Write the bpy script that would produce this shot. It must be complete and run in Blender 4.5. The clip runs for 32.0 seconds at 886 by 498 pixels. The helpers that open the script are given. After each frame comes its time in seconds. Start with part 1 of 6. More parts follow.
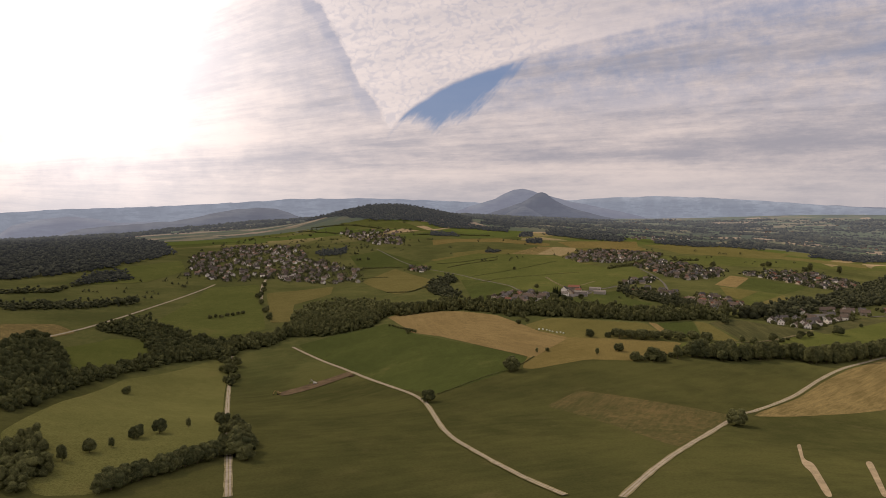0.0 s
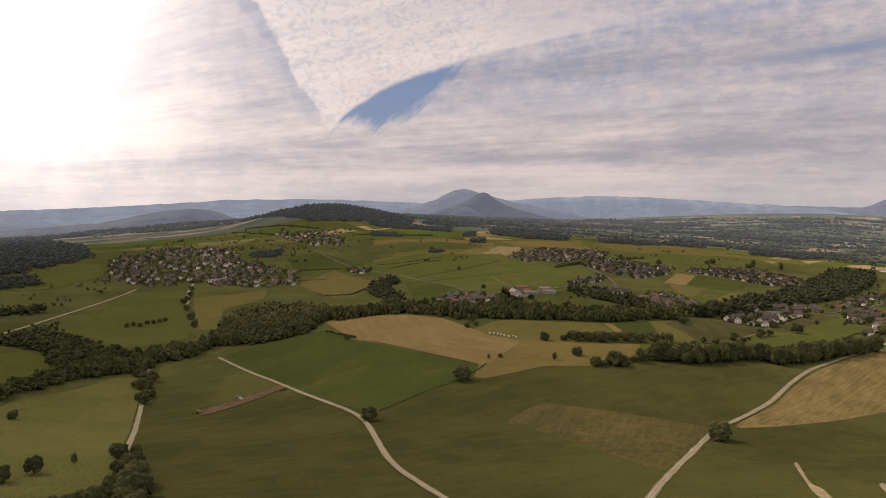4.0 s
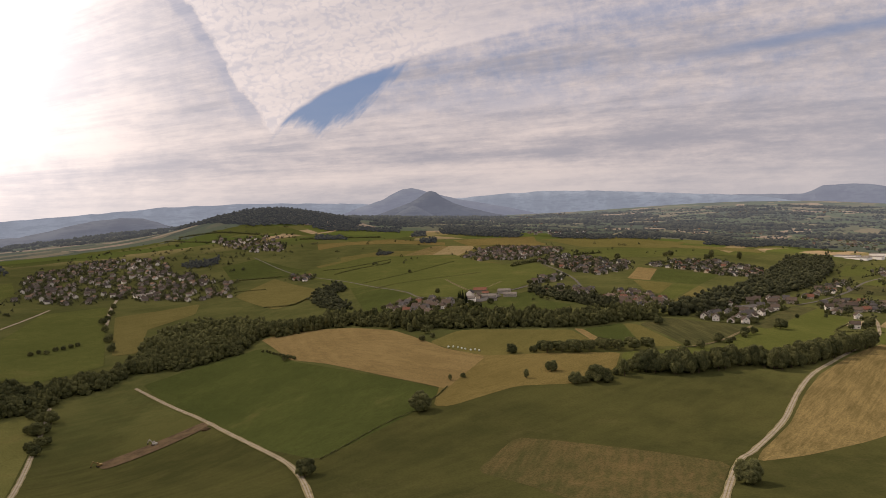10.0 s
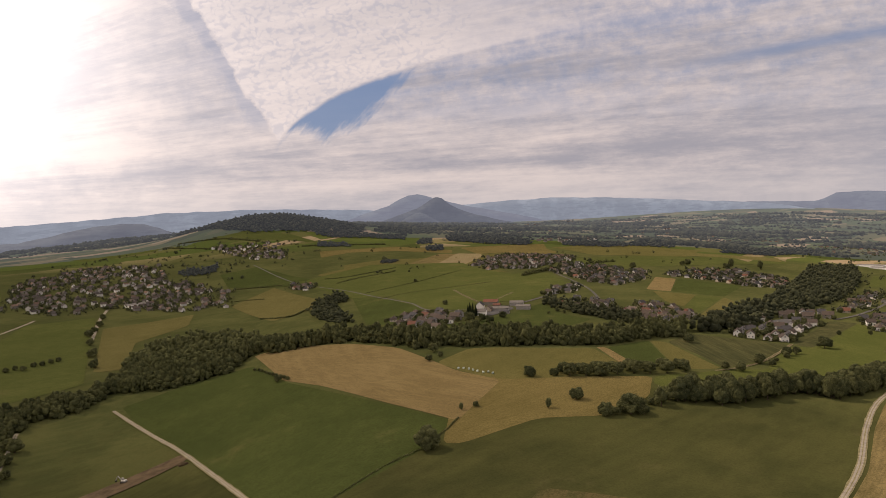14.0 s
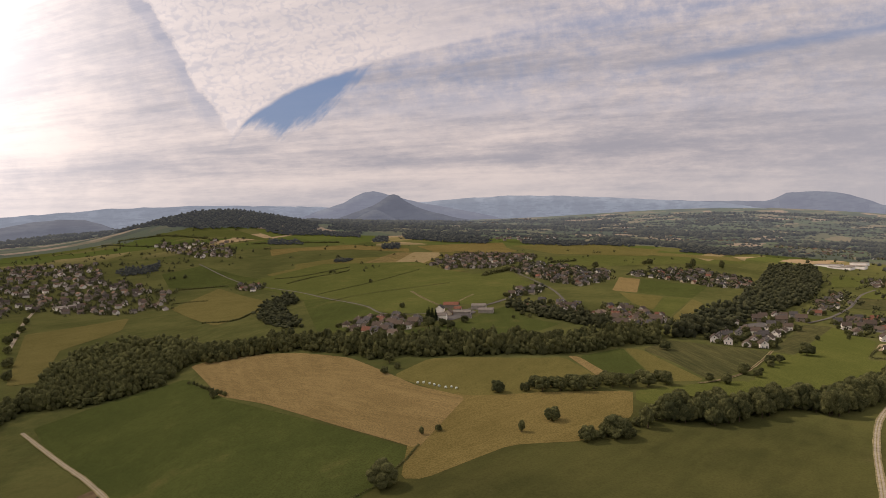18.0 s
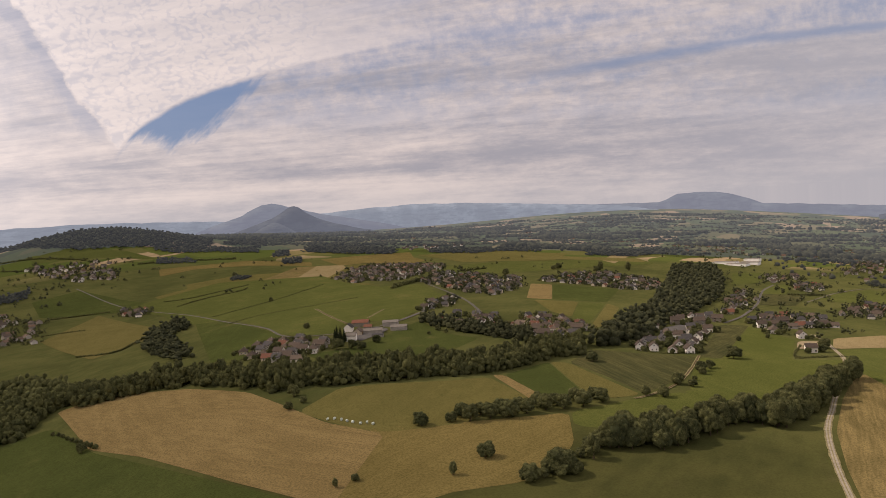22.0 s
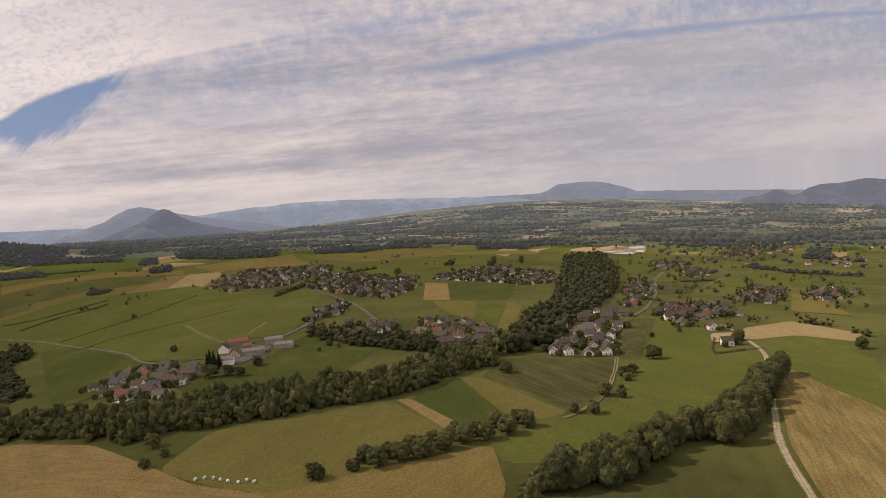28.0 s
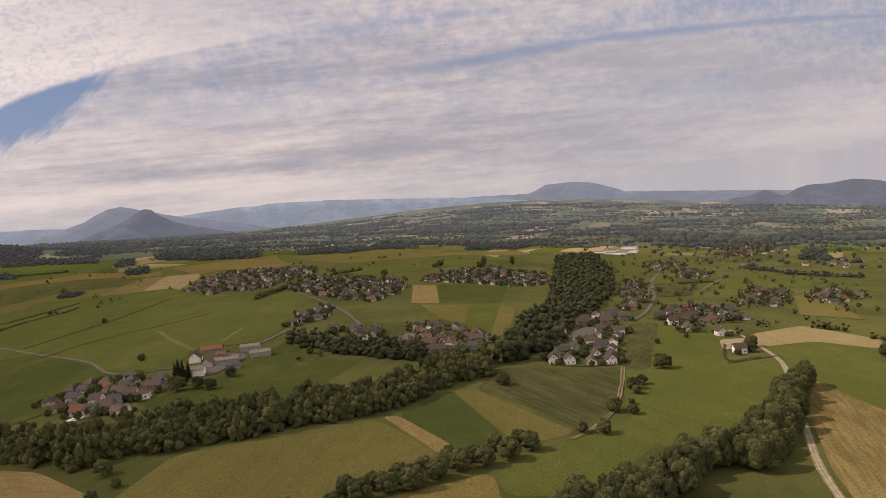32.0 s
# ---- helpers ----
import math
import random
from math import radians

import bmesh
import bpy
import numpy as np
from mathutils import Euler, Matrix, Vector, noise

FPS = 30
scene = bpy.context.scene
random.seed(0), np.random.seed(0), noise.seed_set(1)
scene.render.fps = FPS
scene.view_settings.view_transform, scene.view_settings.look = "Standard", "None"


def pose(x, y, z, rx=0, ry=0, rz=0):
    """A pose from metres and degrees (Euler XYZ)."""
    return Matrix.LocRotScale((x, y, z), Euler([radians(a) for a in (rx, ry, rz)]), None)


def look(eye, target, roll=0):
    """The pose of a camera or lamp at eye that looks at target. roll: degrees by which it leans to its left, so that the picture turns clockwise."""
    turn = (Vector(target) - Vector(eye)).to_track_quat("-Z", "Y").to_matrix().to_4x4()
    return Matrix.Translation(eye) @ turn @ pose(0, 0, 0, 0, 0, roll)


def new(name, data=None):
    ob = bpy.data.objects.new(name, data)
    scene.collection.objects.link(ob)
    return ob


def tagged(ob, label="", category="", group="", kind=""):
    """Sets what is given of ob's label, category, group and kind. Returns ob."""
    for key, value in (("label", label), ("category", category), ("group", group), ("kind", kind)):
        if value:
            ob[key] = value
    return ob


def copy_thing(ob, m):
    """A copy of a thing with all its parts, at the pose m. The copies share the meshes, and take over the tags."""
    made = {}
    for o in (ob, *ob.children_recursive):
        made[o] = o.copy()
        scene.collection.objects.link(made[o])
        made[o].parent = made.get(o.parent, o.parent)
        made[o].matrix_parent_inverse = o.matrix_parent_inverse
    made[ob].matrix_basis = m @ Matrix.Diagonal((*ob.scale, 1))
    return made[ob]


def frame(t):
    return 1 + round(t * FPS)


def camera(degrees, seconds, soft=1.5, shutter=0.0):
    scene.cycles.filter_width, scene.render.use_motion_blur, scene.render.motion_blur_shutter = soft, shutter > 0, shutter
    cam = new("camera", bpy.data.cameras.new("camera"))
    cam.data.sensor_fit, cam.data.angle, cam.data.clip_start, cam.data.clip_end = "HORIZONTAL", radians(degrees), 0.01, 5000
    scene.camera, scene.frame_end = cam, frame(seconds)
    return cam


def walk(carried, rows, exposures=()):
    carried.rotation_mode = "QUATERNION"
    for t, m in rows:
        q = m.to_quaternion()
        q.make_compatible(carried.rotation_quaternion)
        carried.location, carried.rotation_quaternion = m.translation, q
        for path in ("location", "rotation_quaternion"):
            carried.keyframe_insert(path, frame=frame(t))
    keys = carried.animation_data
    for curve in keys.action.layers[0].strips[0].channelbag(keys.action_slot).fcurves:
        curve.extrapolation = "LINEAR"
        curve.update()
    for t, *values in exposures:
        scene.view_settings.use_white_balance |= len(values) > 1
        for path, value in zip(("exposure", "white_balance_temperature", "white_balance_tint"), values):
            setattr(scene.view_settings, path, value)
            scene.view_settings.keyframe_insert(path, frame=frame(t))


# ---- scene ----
cam = camera(65.05, 32.0, soft=0.6)


def held(x, y, z, yaw, pitch, roll):
    return pose(x, y, z, 90 + pitch, 0, yaw) @ pose(0, 0, 0, 0, 0, roll)


PATH = [
    (0, -15.49, -10.25, 166.05, -7.55, -3.50, -0.88),
    (0.5, -14.39, -1.58, 165.03, -7.75, -3.51, -0.95),
    (1, -13.29, 7.00, 164.10, -7.55, -3.61, -0.93),
    (1.5, -12.22, 15.59, 163.11, -7.84, -3.61, -0.84),
    (2, -11.12, 24.06, 161.75, -9.19, -3.55, -0.93),
    (2.5, -9.88, 32.44, 160.58, -10.25, -3.56, -0.99),
    (4.5, -5.73, 65.03, 157.13, -13.66, -3.29, -1.47),
    (5, -4.47, 73.41, 157.04, -15.42, -2.99, -2.06),
    (5.5, -3.05, 81.39, 157.37, -16.92, -3.28, -2.33),
    (6, -1.45, 88.63, 157.27, -17.49, -3.35, -2.48),
    (6.5, -0.05, 95.49, 157.29, -17.21, -3.53, -2.54),
    (7, 1.62, 102.48, 157.29, -16.84, -3.52, -2.68),
    (7.5, 3.62, 109.98, 157.10, -16.63, -3.55, -2.88),
    (8, 5.53, 117.70, 156.80, -16.77, -3.50, -3.05),
    (8.5, 7.31, 125.27, 156.18, -16.84, -3.54, -3.15),
    (9, 9.22, 132.66, 155.49, -16.62, -3.32, -3.09),
    (9.5, 11.74, 140.29, 155.29, -16.60, -3.49, -3.06),
    (10, 13.91, 148.27, 155.12, -16.60, -3.61, -3.07),
    (10.5, 15.40, 156.52, 155.03, -16.65, -3.57, -3.04),
    (11, 17.47, 164.42, 155.05, -16.39, -3.61, -2.91),
    (11.5, 19.55, 172.63, 154.93, -16.51, -3.11, -3.01),
    (12, 21.52, 180.84, 154.95, -16.67, -3.10, -3.12),
    (12.5, 23.37, 189.21, 154.90, -16.70, -3.16, -3.06),
    (13, 25.36, 197.41, 154.69, -16.97, -3.08, -3.19),
    (13.5, 27.43, 205.31, 154.42, -16.68, -3.04, -3.09),
    (14, 29.72, 212.71, 154.00, -16.17, -3.04, -2.91),
    (14.5, 32.05, 220.02, 153.66, -16.23, -3.04, -2.85),
    (16.5, 39.81, 250.36, 152.98, -17.09, -3.01, -2.42),
    (17, 41.78, 257.94, 152.72, -17.20, -3.05, -2.30),
    (17.5, 44.08, 265.75, 152.62, -18.10, -2.98, -2.55),
    (18, 46.09, 273.29, 152.39, -19.77, -3.39, -2.53),
    (18.5, 48.09, 279.97, 152.26, -20.69, -3.27, -2.48),
    (19, 49.75, 287.28, 152.52, -21.37, -3.34, -2.44),
    (19.5, 51.78, 294.85, 152.64, -22.56, -3.41, -2.55),
    (20, 53.87, 302.51, 152.58, -24.24, -3.42, -2.74),
    (20.5, 56.04, 309.95, 152.55, -25.20, -3.07, -3.34),
    (21, 58.37, 316.67, 152.29, -25.28, -2.87, -3.71),
    (21.5, 61.08, 323.57, 152.16, -25.36, -2.88, -3.90),
    (22, 63.92, 331.08, 151.86, -27.73, -3.09, -4.27),
    (22.5, 66.91, 338.83, 151.31, -29.85, -3.18, -4.26),
    (23, 70.09, 346.58, 151.11, -31.96, -3.40, -4.33),
    (23.5, 73.17, 353.84, 151.25, -33.55, -3.62, -4.47),
    (24, 76.17, 360.34, 151.65, -33.58, -3.72, -4.93),
    (24.5, 79.07, 366.24, 152.03, -33.46, -3.72, -5.18),
    (26.5, 90.55, 387.01, 153.04, -34.45, -3.87, -5.74),
    (27, 93.04, 392.45, 153.33, -36.38, -4.12, -5.97),
    (27.5, 95.69, 397.84, 153.57, -37.50, -4.36, -6.03),
    (28, 98.66, 402.78, 153.47, -37.11, -4.29, -6.10),
    (28.5, 101.72, 407.57, 153.08, -36.45, -4.27, -6.17),
    (29, 105.01, 412.10, 152.31, -36.15, -4.22, -6.14),
    (29.5, 107.96, 417.13, 151.82, -36.58, -4.20, -6.10),
    (30, 110.99, 422.21, 151.60, -36.80, -4.23, -6.04),
    (30.5, 114.17, 427.04, 151.18, -36.70, -4.18, -5.94),
    (31, 117.50, 432.15, 150.58, -36.56, -4.07, -5.88),
    (31.5, 121.25, 437.59, 150.10, -36.97, -4.19, -5.93),
    (32, 125.40, 442.97, 149.53, -38.20, -4.33, -6.03),
]
walk(cam, [(t, held(*row)) for t, *row in PATH],
     [(0, -0.10, 6950, 18), (6, -0.08, 6950, 18), (14, -0.08, 6950, 18), (20, -0.08, 6950, 18), (27, -0.02, 6950, 18), (32, -0.01, 6950, 18)])

# ---- world, sun ----
SUN_YAW, SUN_UP = 54.0, 46.0
world = bpy.data.worlds.new("sky")
scene.world = world
world.use_nodes = True


class Net:
    """Short hand for building node trees."""

    def __init__(self, tree):
        self.tree = tree
        tree.nodes.clear()

    def node(self, kind, **sets):
        n = self.tree.nodes.new(kind)
        for key, value in sets.items():
            setattr(n, key, value)
        return n

    def link(self, value, socket):
        if isinstance(value, bpy.types.NodeSocket):
            self.tree.links.new(value, socket)
        else:
            socket.default_value = value

    def m(self, op, a, b=0.0, c=0.0, clamp=False):
        n = self.node("ShaderNodeMath", operation=op, use_clamp=clamp)
        for value, socket in zip((a, b, c), n.inputs):
            self.link(value, socket)
        return n.outputs[0]

    def step(self, x, lo, hi):
        n = self.node("ShaderNodeMapRange", interpolation_type="SMOOTHSTEP")
        self.link(x, n.inputs[0])
        n.inputs[1].default_value, n.inputs[2].default_value = lo, hi
        return n.outputs[0]

    def dot(self, vec, to):
        n = self.node("ShaderNodeVectorMath", operation="DOT_PRODUCT")
        self.link(vec, n.inputs[0])
        n.inputs[1].default_value = to
        return n.outputs["Value"]

    def xyz(self, x, y, z=0.0):
        n = self.node("ShaderNodeCombineXYZ")
        for value, socket in zip((x, y, z), n.inputs):
            self.link(value, socket)
        return n.outputs[0]

    def noise(self, vec, scale, detail=4.0, rough=0.5, warp=0.0):
        n = self.node("ShaderNodeTexNoise")
        if vec is not None:
            self.link(vec, n.inputs["Vector"])
        for key, value in (("Scale", scale), ("Detail", detail), ("Roughness", rough), ("Distortion", warp)):
            n.inputs[key].default_value = value
        return n.outputs["Fac"]

    def mix(self, fac, a, b, blend="MIX"):
        n = self.node("ShaderNodeMix", data_type="RGBA", blend_type=blend)
        self.link(fac, n.inputs["Factor"])
        for value, socket in ((a, n.inputs[6]), (b, n.inputs[7])):
            self.link(value if isinstance(value, bpy.types.NodeSocket) else (*value, 1.0), socket)
        return n.outputs[2]


def build_sky(net):
    way = net.node("ShaderNodeTexCoord").outputs["Generated"]
    yaw = radians(-17.5)
    ahead = net.m("MAXIMUM", net.dot(way, (-math.sin(yaw), math.cos(yaw), 0)), 0.12)
    up = net.m("MAXIMUM", net.dot(way, (0, 0, 1)), 0.0)
    u = net.m("DIVIDE", net.dot(way, (math.cos(yaw), math.sin(yaw), 0)), ahead)
    v = net.m("DIVIDE", up, ahead)
    uv = net.xyz(u, v)
    wob = net.m("MULTIPLY", net.m("SUBTRACT", net.noise(uv, 5, 3), 0.5), 0.05)
    fine = net.m("MULTIPLY", net.m("SUBTRACT", net.noise(uv, 22, 4, 0.6), 0.5), 0.05)
    # streaks of high cloud that fan out to the right
    fan = net.m("DIVIDE", net.m("SUBTRACT", v, 0.06), net.m("MAXIMUM", net.m("ADD", u, 1.3), 0.4))
    lean = net.m("MULTIPLY", fan, 1.5)
    streak = net.noise(net.xyz(net.m("MULTIPLY", u, 1.3), net.m("MULTIPLY", lean, 15)), 1.0, 7, 0.58, 0.3)
    wide = net.noise(net.xyz(net.m("MULTIPLY", u, 0.9), net.m("MULTIPLY", lean, 9), 4.0), 1.0, 4, 0.5)
    low = net.noise(net.xyz(net.m("MULTIPLY", u, 5), net.m("MULTIPLY", v, 34), 9.0), 1.0, 6, 0.6)
    # edges of the clear gap below the dappled sheet
    bend = net.m("MAXIMUM", net.m("ADD", net.m("ADD", u, net.m("MULTIPLY", wob, 0.3)), 0.255), 0.0)
    gap_top = net.m("ADD", net.m("MULTIPLY", bend, 0.12), net.m("DIVIDE", net.m("MULTIPLY", bend, 0.108), net.m("ADD", bend, 0.085)))
    gap_top = net.m("ADD", gap_top, 0.108)
    below = net.m("SUBTRACT", gap_top, net.m("ADD", v, net.m("MULTIPLY", fine, 0.22)))
    width = net.m("MULTIPLY", net.m("MULTIPLY", net.step(u, -0.252, -0.165), net.step(u, -0.03, -0.14)), 0.056)
    width = net.m("ADD", width, net.m("MULTIPLY", net.step(u, 0.45, 0.0), 0.013))
    slant = net.m("SUBTRACT", u, net.m("MULTIPLY", v, 0.9))
    teeth = net.noise(net.xyz(net.m("MULTIPLY", slant, 62), net.m("MULTIPLY", v, 30)), 1.0, 4, 0.6)
    gap_end = net.m("SUBTRACT", width, net.m("ADD", net.m("MULTIPLY", teeth, 0.050), -0.021))
    gap = net.m("MULTIPLY", net.step(below, -0.002, 0.006), net.step(net.m("SUBTRACT", gap_end, below), -0.004, 0.024))
    gap = net.m("MULTIPLY", net.m("MULTIPLY", gap, net.step(u, -0.262, -0.245)), net.m("ADD", net.m("MULTIPLY", net.step(u, 0.04, -0.1), 0.62), 0.38))
    left_line = net.m("ADD", net.m("MULTIPLY", net.m("SUBTRACT", v, 0.115), -0.54), -0.254)
    side = net.m("SUBTRACT", net.m("ADD", u, net.m("ADD", fine, net.m("MULTIPLY", wob, 0.3))), left_line)
    ragged = net.m("ADD", net.m("MULTIPLY", net.noise(uv, 60, 3, 0.6), 0.03), -0.002)
    rim = net.m("MULTIPLY", net.m("MULTIPLY", net.step(side, 0.002, -0.004), net.step(net.m("ADD", side, ragged), -0.024, 0.0)), net.step(v, 0.115, 0.15))
    sheet = net.m("MULTIPLY", net.m("MULTIPLY", net.step(side, -0.003, 0.006), net.step(below, 0.003, -0.004)), net.step(u, 0.30, -0.10))
    # clear streaks
    line = net.m("ADD", net.m("MULTIPLY", net.m("MULTIPLY", u, u), -0.075), net.m("ADD", net.m("MULTIPLY", u, 0.205), 0.126))
    away = net.m("ABSOLUTE", net.m("SUBTRACT", v, net.m("ADD", line, net.m("MULTIPLY", wob, 0.35))))
    clear = net.m("MULTIPLY", net.step(net.m("ADD", away, net.m("MULTIPLY", fine, 0.25)), 0.016, 0.0), net.step(u, 0.22, 0.5))
    cells = net.node("ShaderNodeTexVoronoi", feature="SMOOTH_F1")
    swirl = net.m("MULTIPLY", net.m("SUBTRACT", net.noise(uv, 60, 3, 0.6), 0.5), 0.012)
    net.link(net.xyz(net.m("MULTIPLY", net.m("ADD", net.m("ADD", u, fine), swirl), 145), net.m("MULTIPLY", net.m("ADD", v, swirl), 215)), cells.inputs["Vector"])
    cells.inputs["Scale"].default_value = 1.0
    dapple = net.m("ADD", net.m("MULTIPLY", cells.outputs["Distance"], 1.05), net.m("MULTIPLY", net.noise(uv, 30, 5, 0.65), 0.45))
    broken = net.m("MULTIPLY", net.step(dapple, 0.56, 1.02), 0.24)
    patch = net.m("MULTIPLY", net.step(net.m("ADD", streak, net.m("MULTIPLY", net.noise(uv, 35, 5, 0.65), 0.42)), 0.88, 0.56), 1.0)
    thin = net.m("MULTIPLY", net.m("SUBTRACT", 1.0, patch), net.m("MULTIPLY", net.step(v, 0.07, 0.2), 0.66))
    thin = net.m("MULTIPLY", thin, net.step(u, -0.6, -0.1))
    clear_all = net.m("MAXIMUM", net.m("MAXIMUM", net.m("MULTIPLY", gap, 0.95), net.m("MULTIPLY", rim, 0.36)),
                      net.m("MAXIMUM", net.m("MULTIPLY", clear, 0.62), net.m("MULTIPLY", thin, net.m("SUBTRACT", 1.0, sheet))))
    clear_all = net.m("MAXIMUM", clear_all, net.m("MULTIPLY", sheet, broken))
    # brightness of the cloud sheets
    calm = net.step(u, -0.62, -0.12)
    billow = net.noise(uv, 7, 5, 0.55)
    drawn = net.m("ADD", net.m("MULTIPLY", streak, calm), net.m("MULTIPLY", billow, net.m("SUBTRACT", 1.0, calm)))
    shade = net.m("ADD", net.m("MULTIPLY", wide, 0.30), net.m("MULTIPLY", drawn, 0.36))
    shade = net.m("ADD", shade, net.m("MULTIPLY", low, 0.14))
    wisps = net.noise(net.xyz(net.m("MULTIPLY", u, 9), net.m("MULTIPLY", lean, 80), 2.0), 1.0, 7, 0.68, 0.4)
    puffs = net.noise(net.xyz(net.m("MULTIPLY", u, 34), net.m("MULTIPLY", v, 100), 6.0), 1.0, 5, 0.68)
    shade = net.m("ADD", shade, net.m("MULTIPLY", net.m("SUBTRACT", net.m("ADD", wisps, net.m("MULTIPLY", puffs, 0.8)), 0.9), 0.13))
    cloud = net.mix(net.step(shade, 0.31, 0.49), (0.42, 0.43, 0.49), (0.88, 0.80, 0.76))
    cloud = net.mix(net.m("MULTIPLY", sheet, 0.6), cloud, (0.92, 0.86, 0.84))
    cloud = net.mix(net.m("MULTIPLY", net.step(u, 0.3, 0.95), 0.5), cloud, (0.50, 0.52, 0.58))
    high = net.step(v, 0.42, 1.1)
    cloud = net.mix(high, cloud, (0.92, 0.89, 0.90))
    clear_all = net.m("MULTIPLY", clear_all, net.m("SUBTRACT", 1.0, net.m("MULTIPLY", high, 0.8)))
    haze = net.step(v, 0.075, 0.0)
    cloud = net.mix(net.m("MULTIPLY", haze, 0.5), cloud, (0.55, 0.56, 0.60))
    # the sun's glow behind the veil
    sun_way = (-math.sin(radians(19.5)) * 0.97, math.cos(radians(19.5)) * 0.97, 0.235)
    near = net.m("MAXIMUM", net.dot(way, sun_way), 0.0)
    glow = net.m("ADD", net.m("MULTIPLY", net.m("POWER", near, 70.0), 1.3), net.m("MULTIPLY", net.m("POWER", near, 14.0), 0.34))
    sky = net.node("ShaderNodeTexSky", sky_type="NISHITA", sun_disc=False)
    sky.sun_elevation, sky.sun_rotation = radians(SUN_UP), radians(-SUN_YAW)
    blue = net.node("ShaderNodeBackground")
    net.link(net.mix(0.75, sky.outputs[0], (1.7, 2.7, 4.9)), blue.inputs[0])
    blue.inputs[1].default_value = 0.092
    veil = net.node("ShaderNodeBackground")
    net.link(net.mix(1.0, cloud, net.mix(net.m("MINIMUM", glow, 1.0), (0, 0, 0), (1.0, 0.96, 0.92)), "ADD"), veil.inputs[0])
    veil.inputs[1].default_value = 0.87
    cover = net.node("ShaderNodeMixShader")
    net.link(net.m("SUBTRACT", 1.0, clear_all, clamp=True), cover.inputs[0])
    net.link(blue.outputs[0], cover.inputs[1])
    net.link(veil.outputs[0], cover.inputs[2])
    out = net.node("ShaderNodeOutputWorld")
    net.link(cover.outputs[0], out.inputs[0])


build_sky(Net(world.node_tree))
sun = new("sun", bpy.data.lights.new("sun", "SUN"))
sun.data.energy, sun.data.angle, sun.data.color = 3.5, radians(0.8), (1.0, 0.87, 0.71)
sun.matrix_world = look((0, 0, 0), (math.sin(radians(SUN_YAW)), -math.cos(radians(SUN_YAW)), -math.tan(radians(SUN_UP))))

# ---- materials ----
MATS = {}


def material(name, build, earthy=False):
    """A procedural material; build(net, shader) sets its inputs."""
    if name not in MATS:
        mat = bpy.data.materials.new(name)
        mat.use_nodes = True
        net = Net(mat.node_tree)
        shader = net.node("ShaderNodeBsdfPrincipled")
        shader.inputs["Roughness"].default_value = 0.9
        shader.inputs["Specular IOR Level"].default_value = 0.2
        out = net.node("ShaderNodeOutputMaterial")
        net.link(shader.outputs[0], out.inputs[0])
        build(net, shader)
        if earthy:
            shader.inputs["Diffuse Roughness"].default_value = 1.0
            shader.inputs["Specular IOR Level"].default_value = 0.0
        MATS[name] = mat
    return MATS[name]


def here(net, turn=0.0, stretch=(1, 1, 1)):
    """Position in metres, turned about z and stretched."""
    n = net.node("ShaderNodeMapping", vector_type="TEXTURE")
    net.link(net.node("ShaderNodeNewGeometry").outputs["Position"], n.inputs["Vector"])
    n.inputs["Rotation"].default_value = (0, 0, radians(turn))
    n.inputs["Scale"].default_value = stretch
    return n.outputs[0]


def bump(net, shader, height, strength, distance=0.3):
    n = net.node("ShaderNodeBump")
    net.link(height, n.inputs["Height"])
    n.inputs["Strength"].default_value, n.inputs["Distance"].default_value = strength, distance
    net.link(n.outputs[0], shader.inputs["Normal"])


def crop(name, main, other, rows, turn, strong=0.5, worn=(0.16, 0.12, 0.05), wear=0.3):
    """Grass or crop ground: broad patches, drilled or mown rows, worn places, fine tufts."""

    def build(net, shader):
        at = here(net)
        broad = net.noise(at, 0.011, 5, 0.6)
        middle = net.noise(at, 0.07, 4, 0.6)
        tufts = net.noise(at, 0.9, 3, 0.7)
        along = here(net, turn, (rows * 80, rows * 0.7, 1))
        lines = net.noise(along, 1.0, 3, 0.6, 0.2)
        wide = net.noise(here(net, turn, (220, rows * 5, 1)), 1.0, 2, 0.5, 0.1)
        mixed = net.m("ADD", net.m("MULTIPLY", broad, 0.45), net.m("MULTIPLY", middle, 0.2))
        mixed = net.m("ADD", mixed, net.m("MULTIPLY", lines, strong * 0.5))
        mixed = net.m("ADD", mixed, net.m("MULTIPLY", wide, strong * 0.3))
        colour = net.mix(net.step(mixed, 0.22 + 0.3 * strong, 0.52 + 0.45 * strong), main, other)
        bare = net.step(net.m("ADD", net.m("MULTIPLY", broad, 0.6), net.m("MULTIPLY", net.noise(at, 0.035, 5, 0.7), 0.6)), 0.66, 0.82)
        colour = net.mix(net.m("MULTIPLY", bare, wear), colour, worn)
        # dark green mixed in where the tuft noise, also the bump, is low
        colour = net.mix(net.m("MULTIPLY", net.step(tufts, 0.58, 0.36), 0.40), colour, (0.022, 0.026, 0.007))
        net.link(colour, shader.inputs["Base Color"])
        bump(net, shader, net.m("ADD", tufts, net.m("MULTIPLY", lines, strong)), 0.35, 0.3)

    return material(name, build, True)


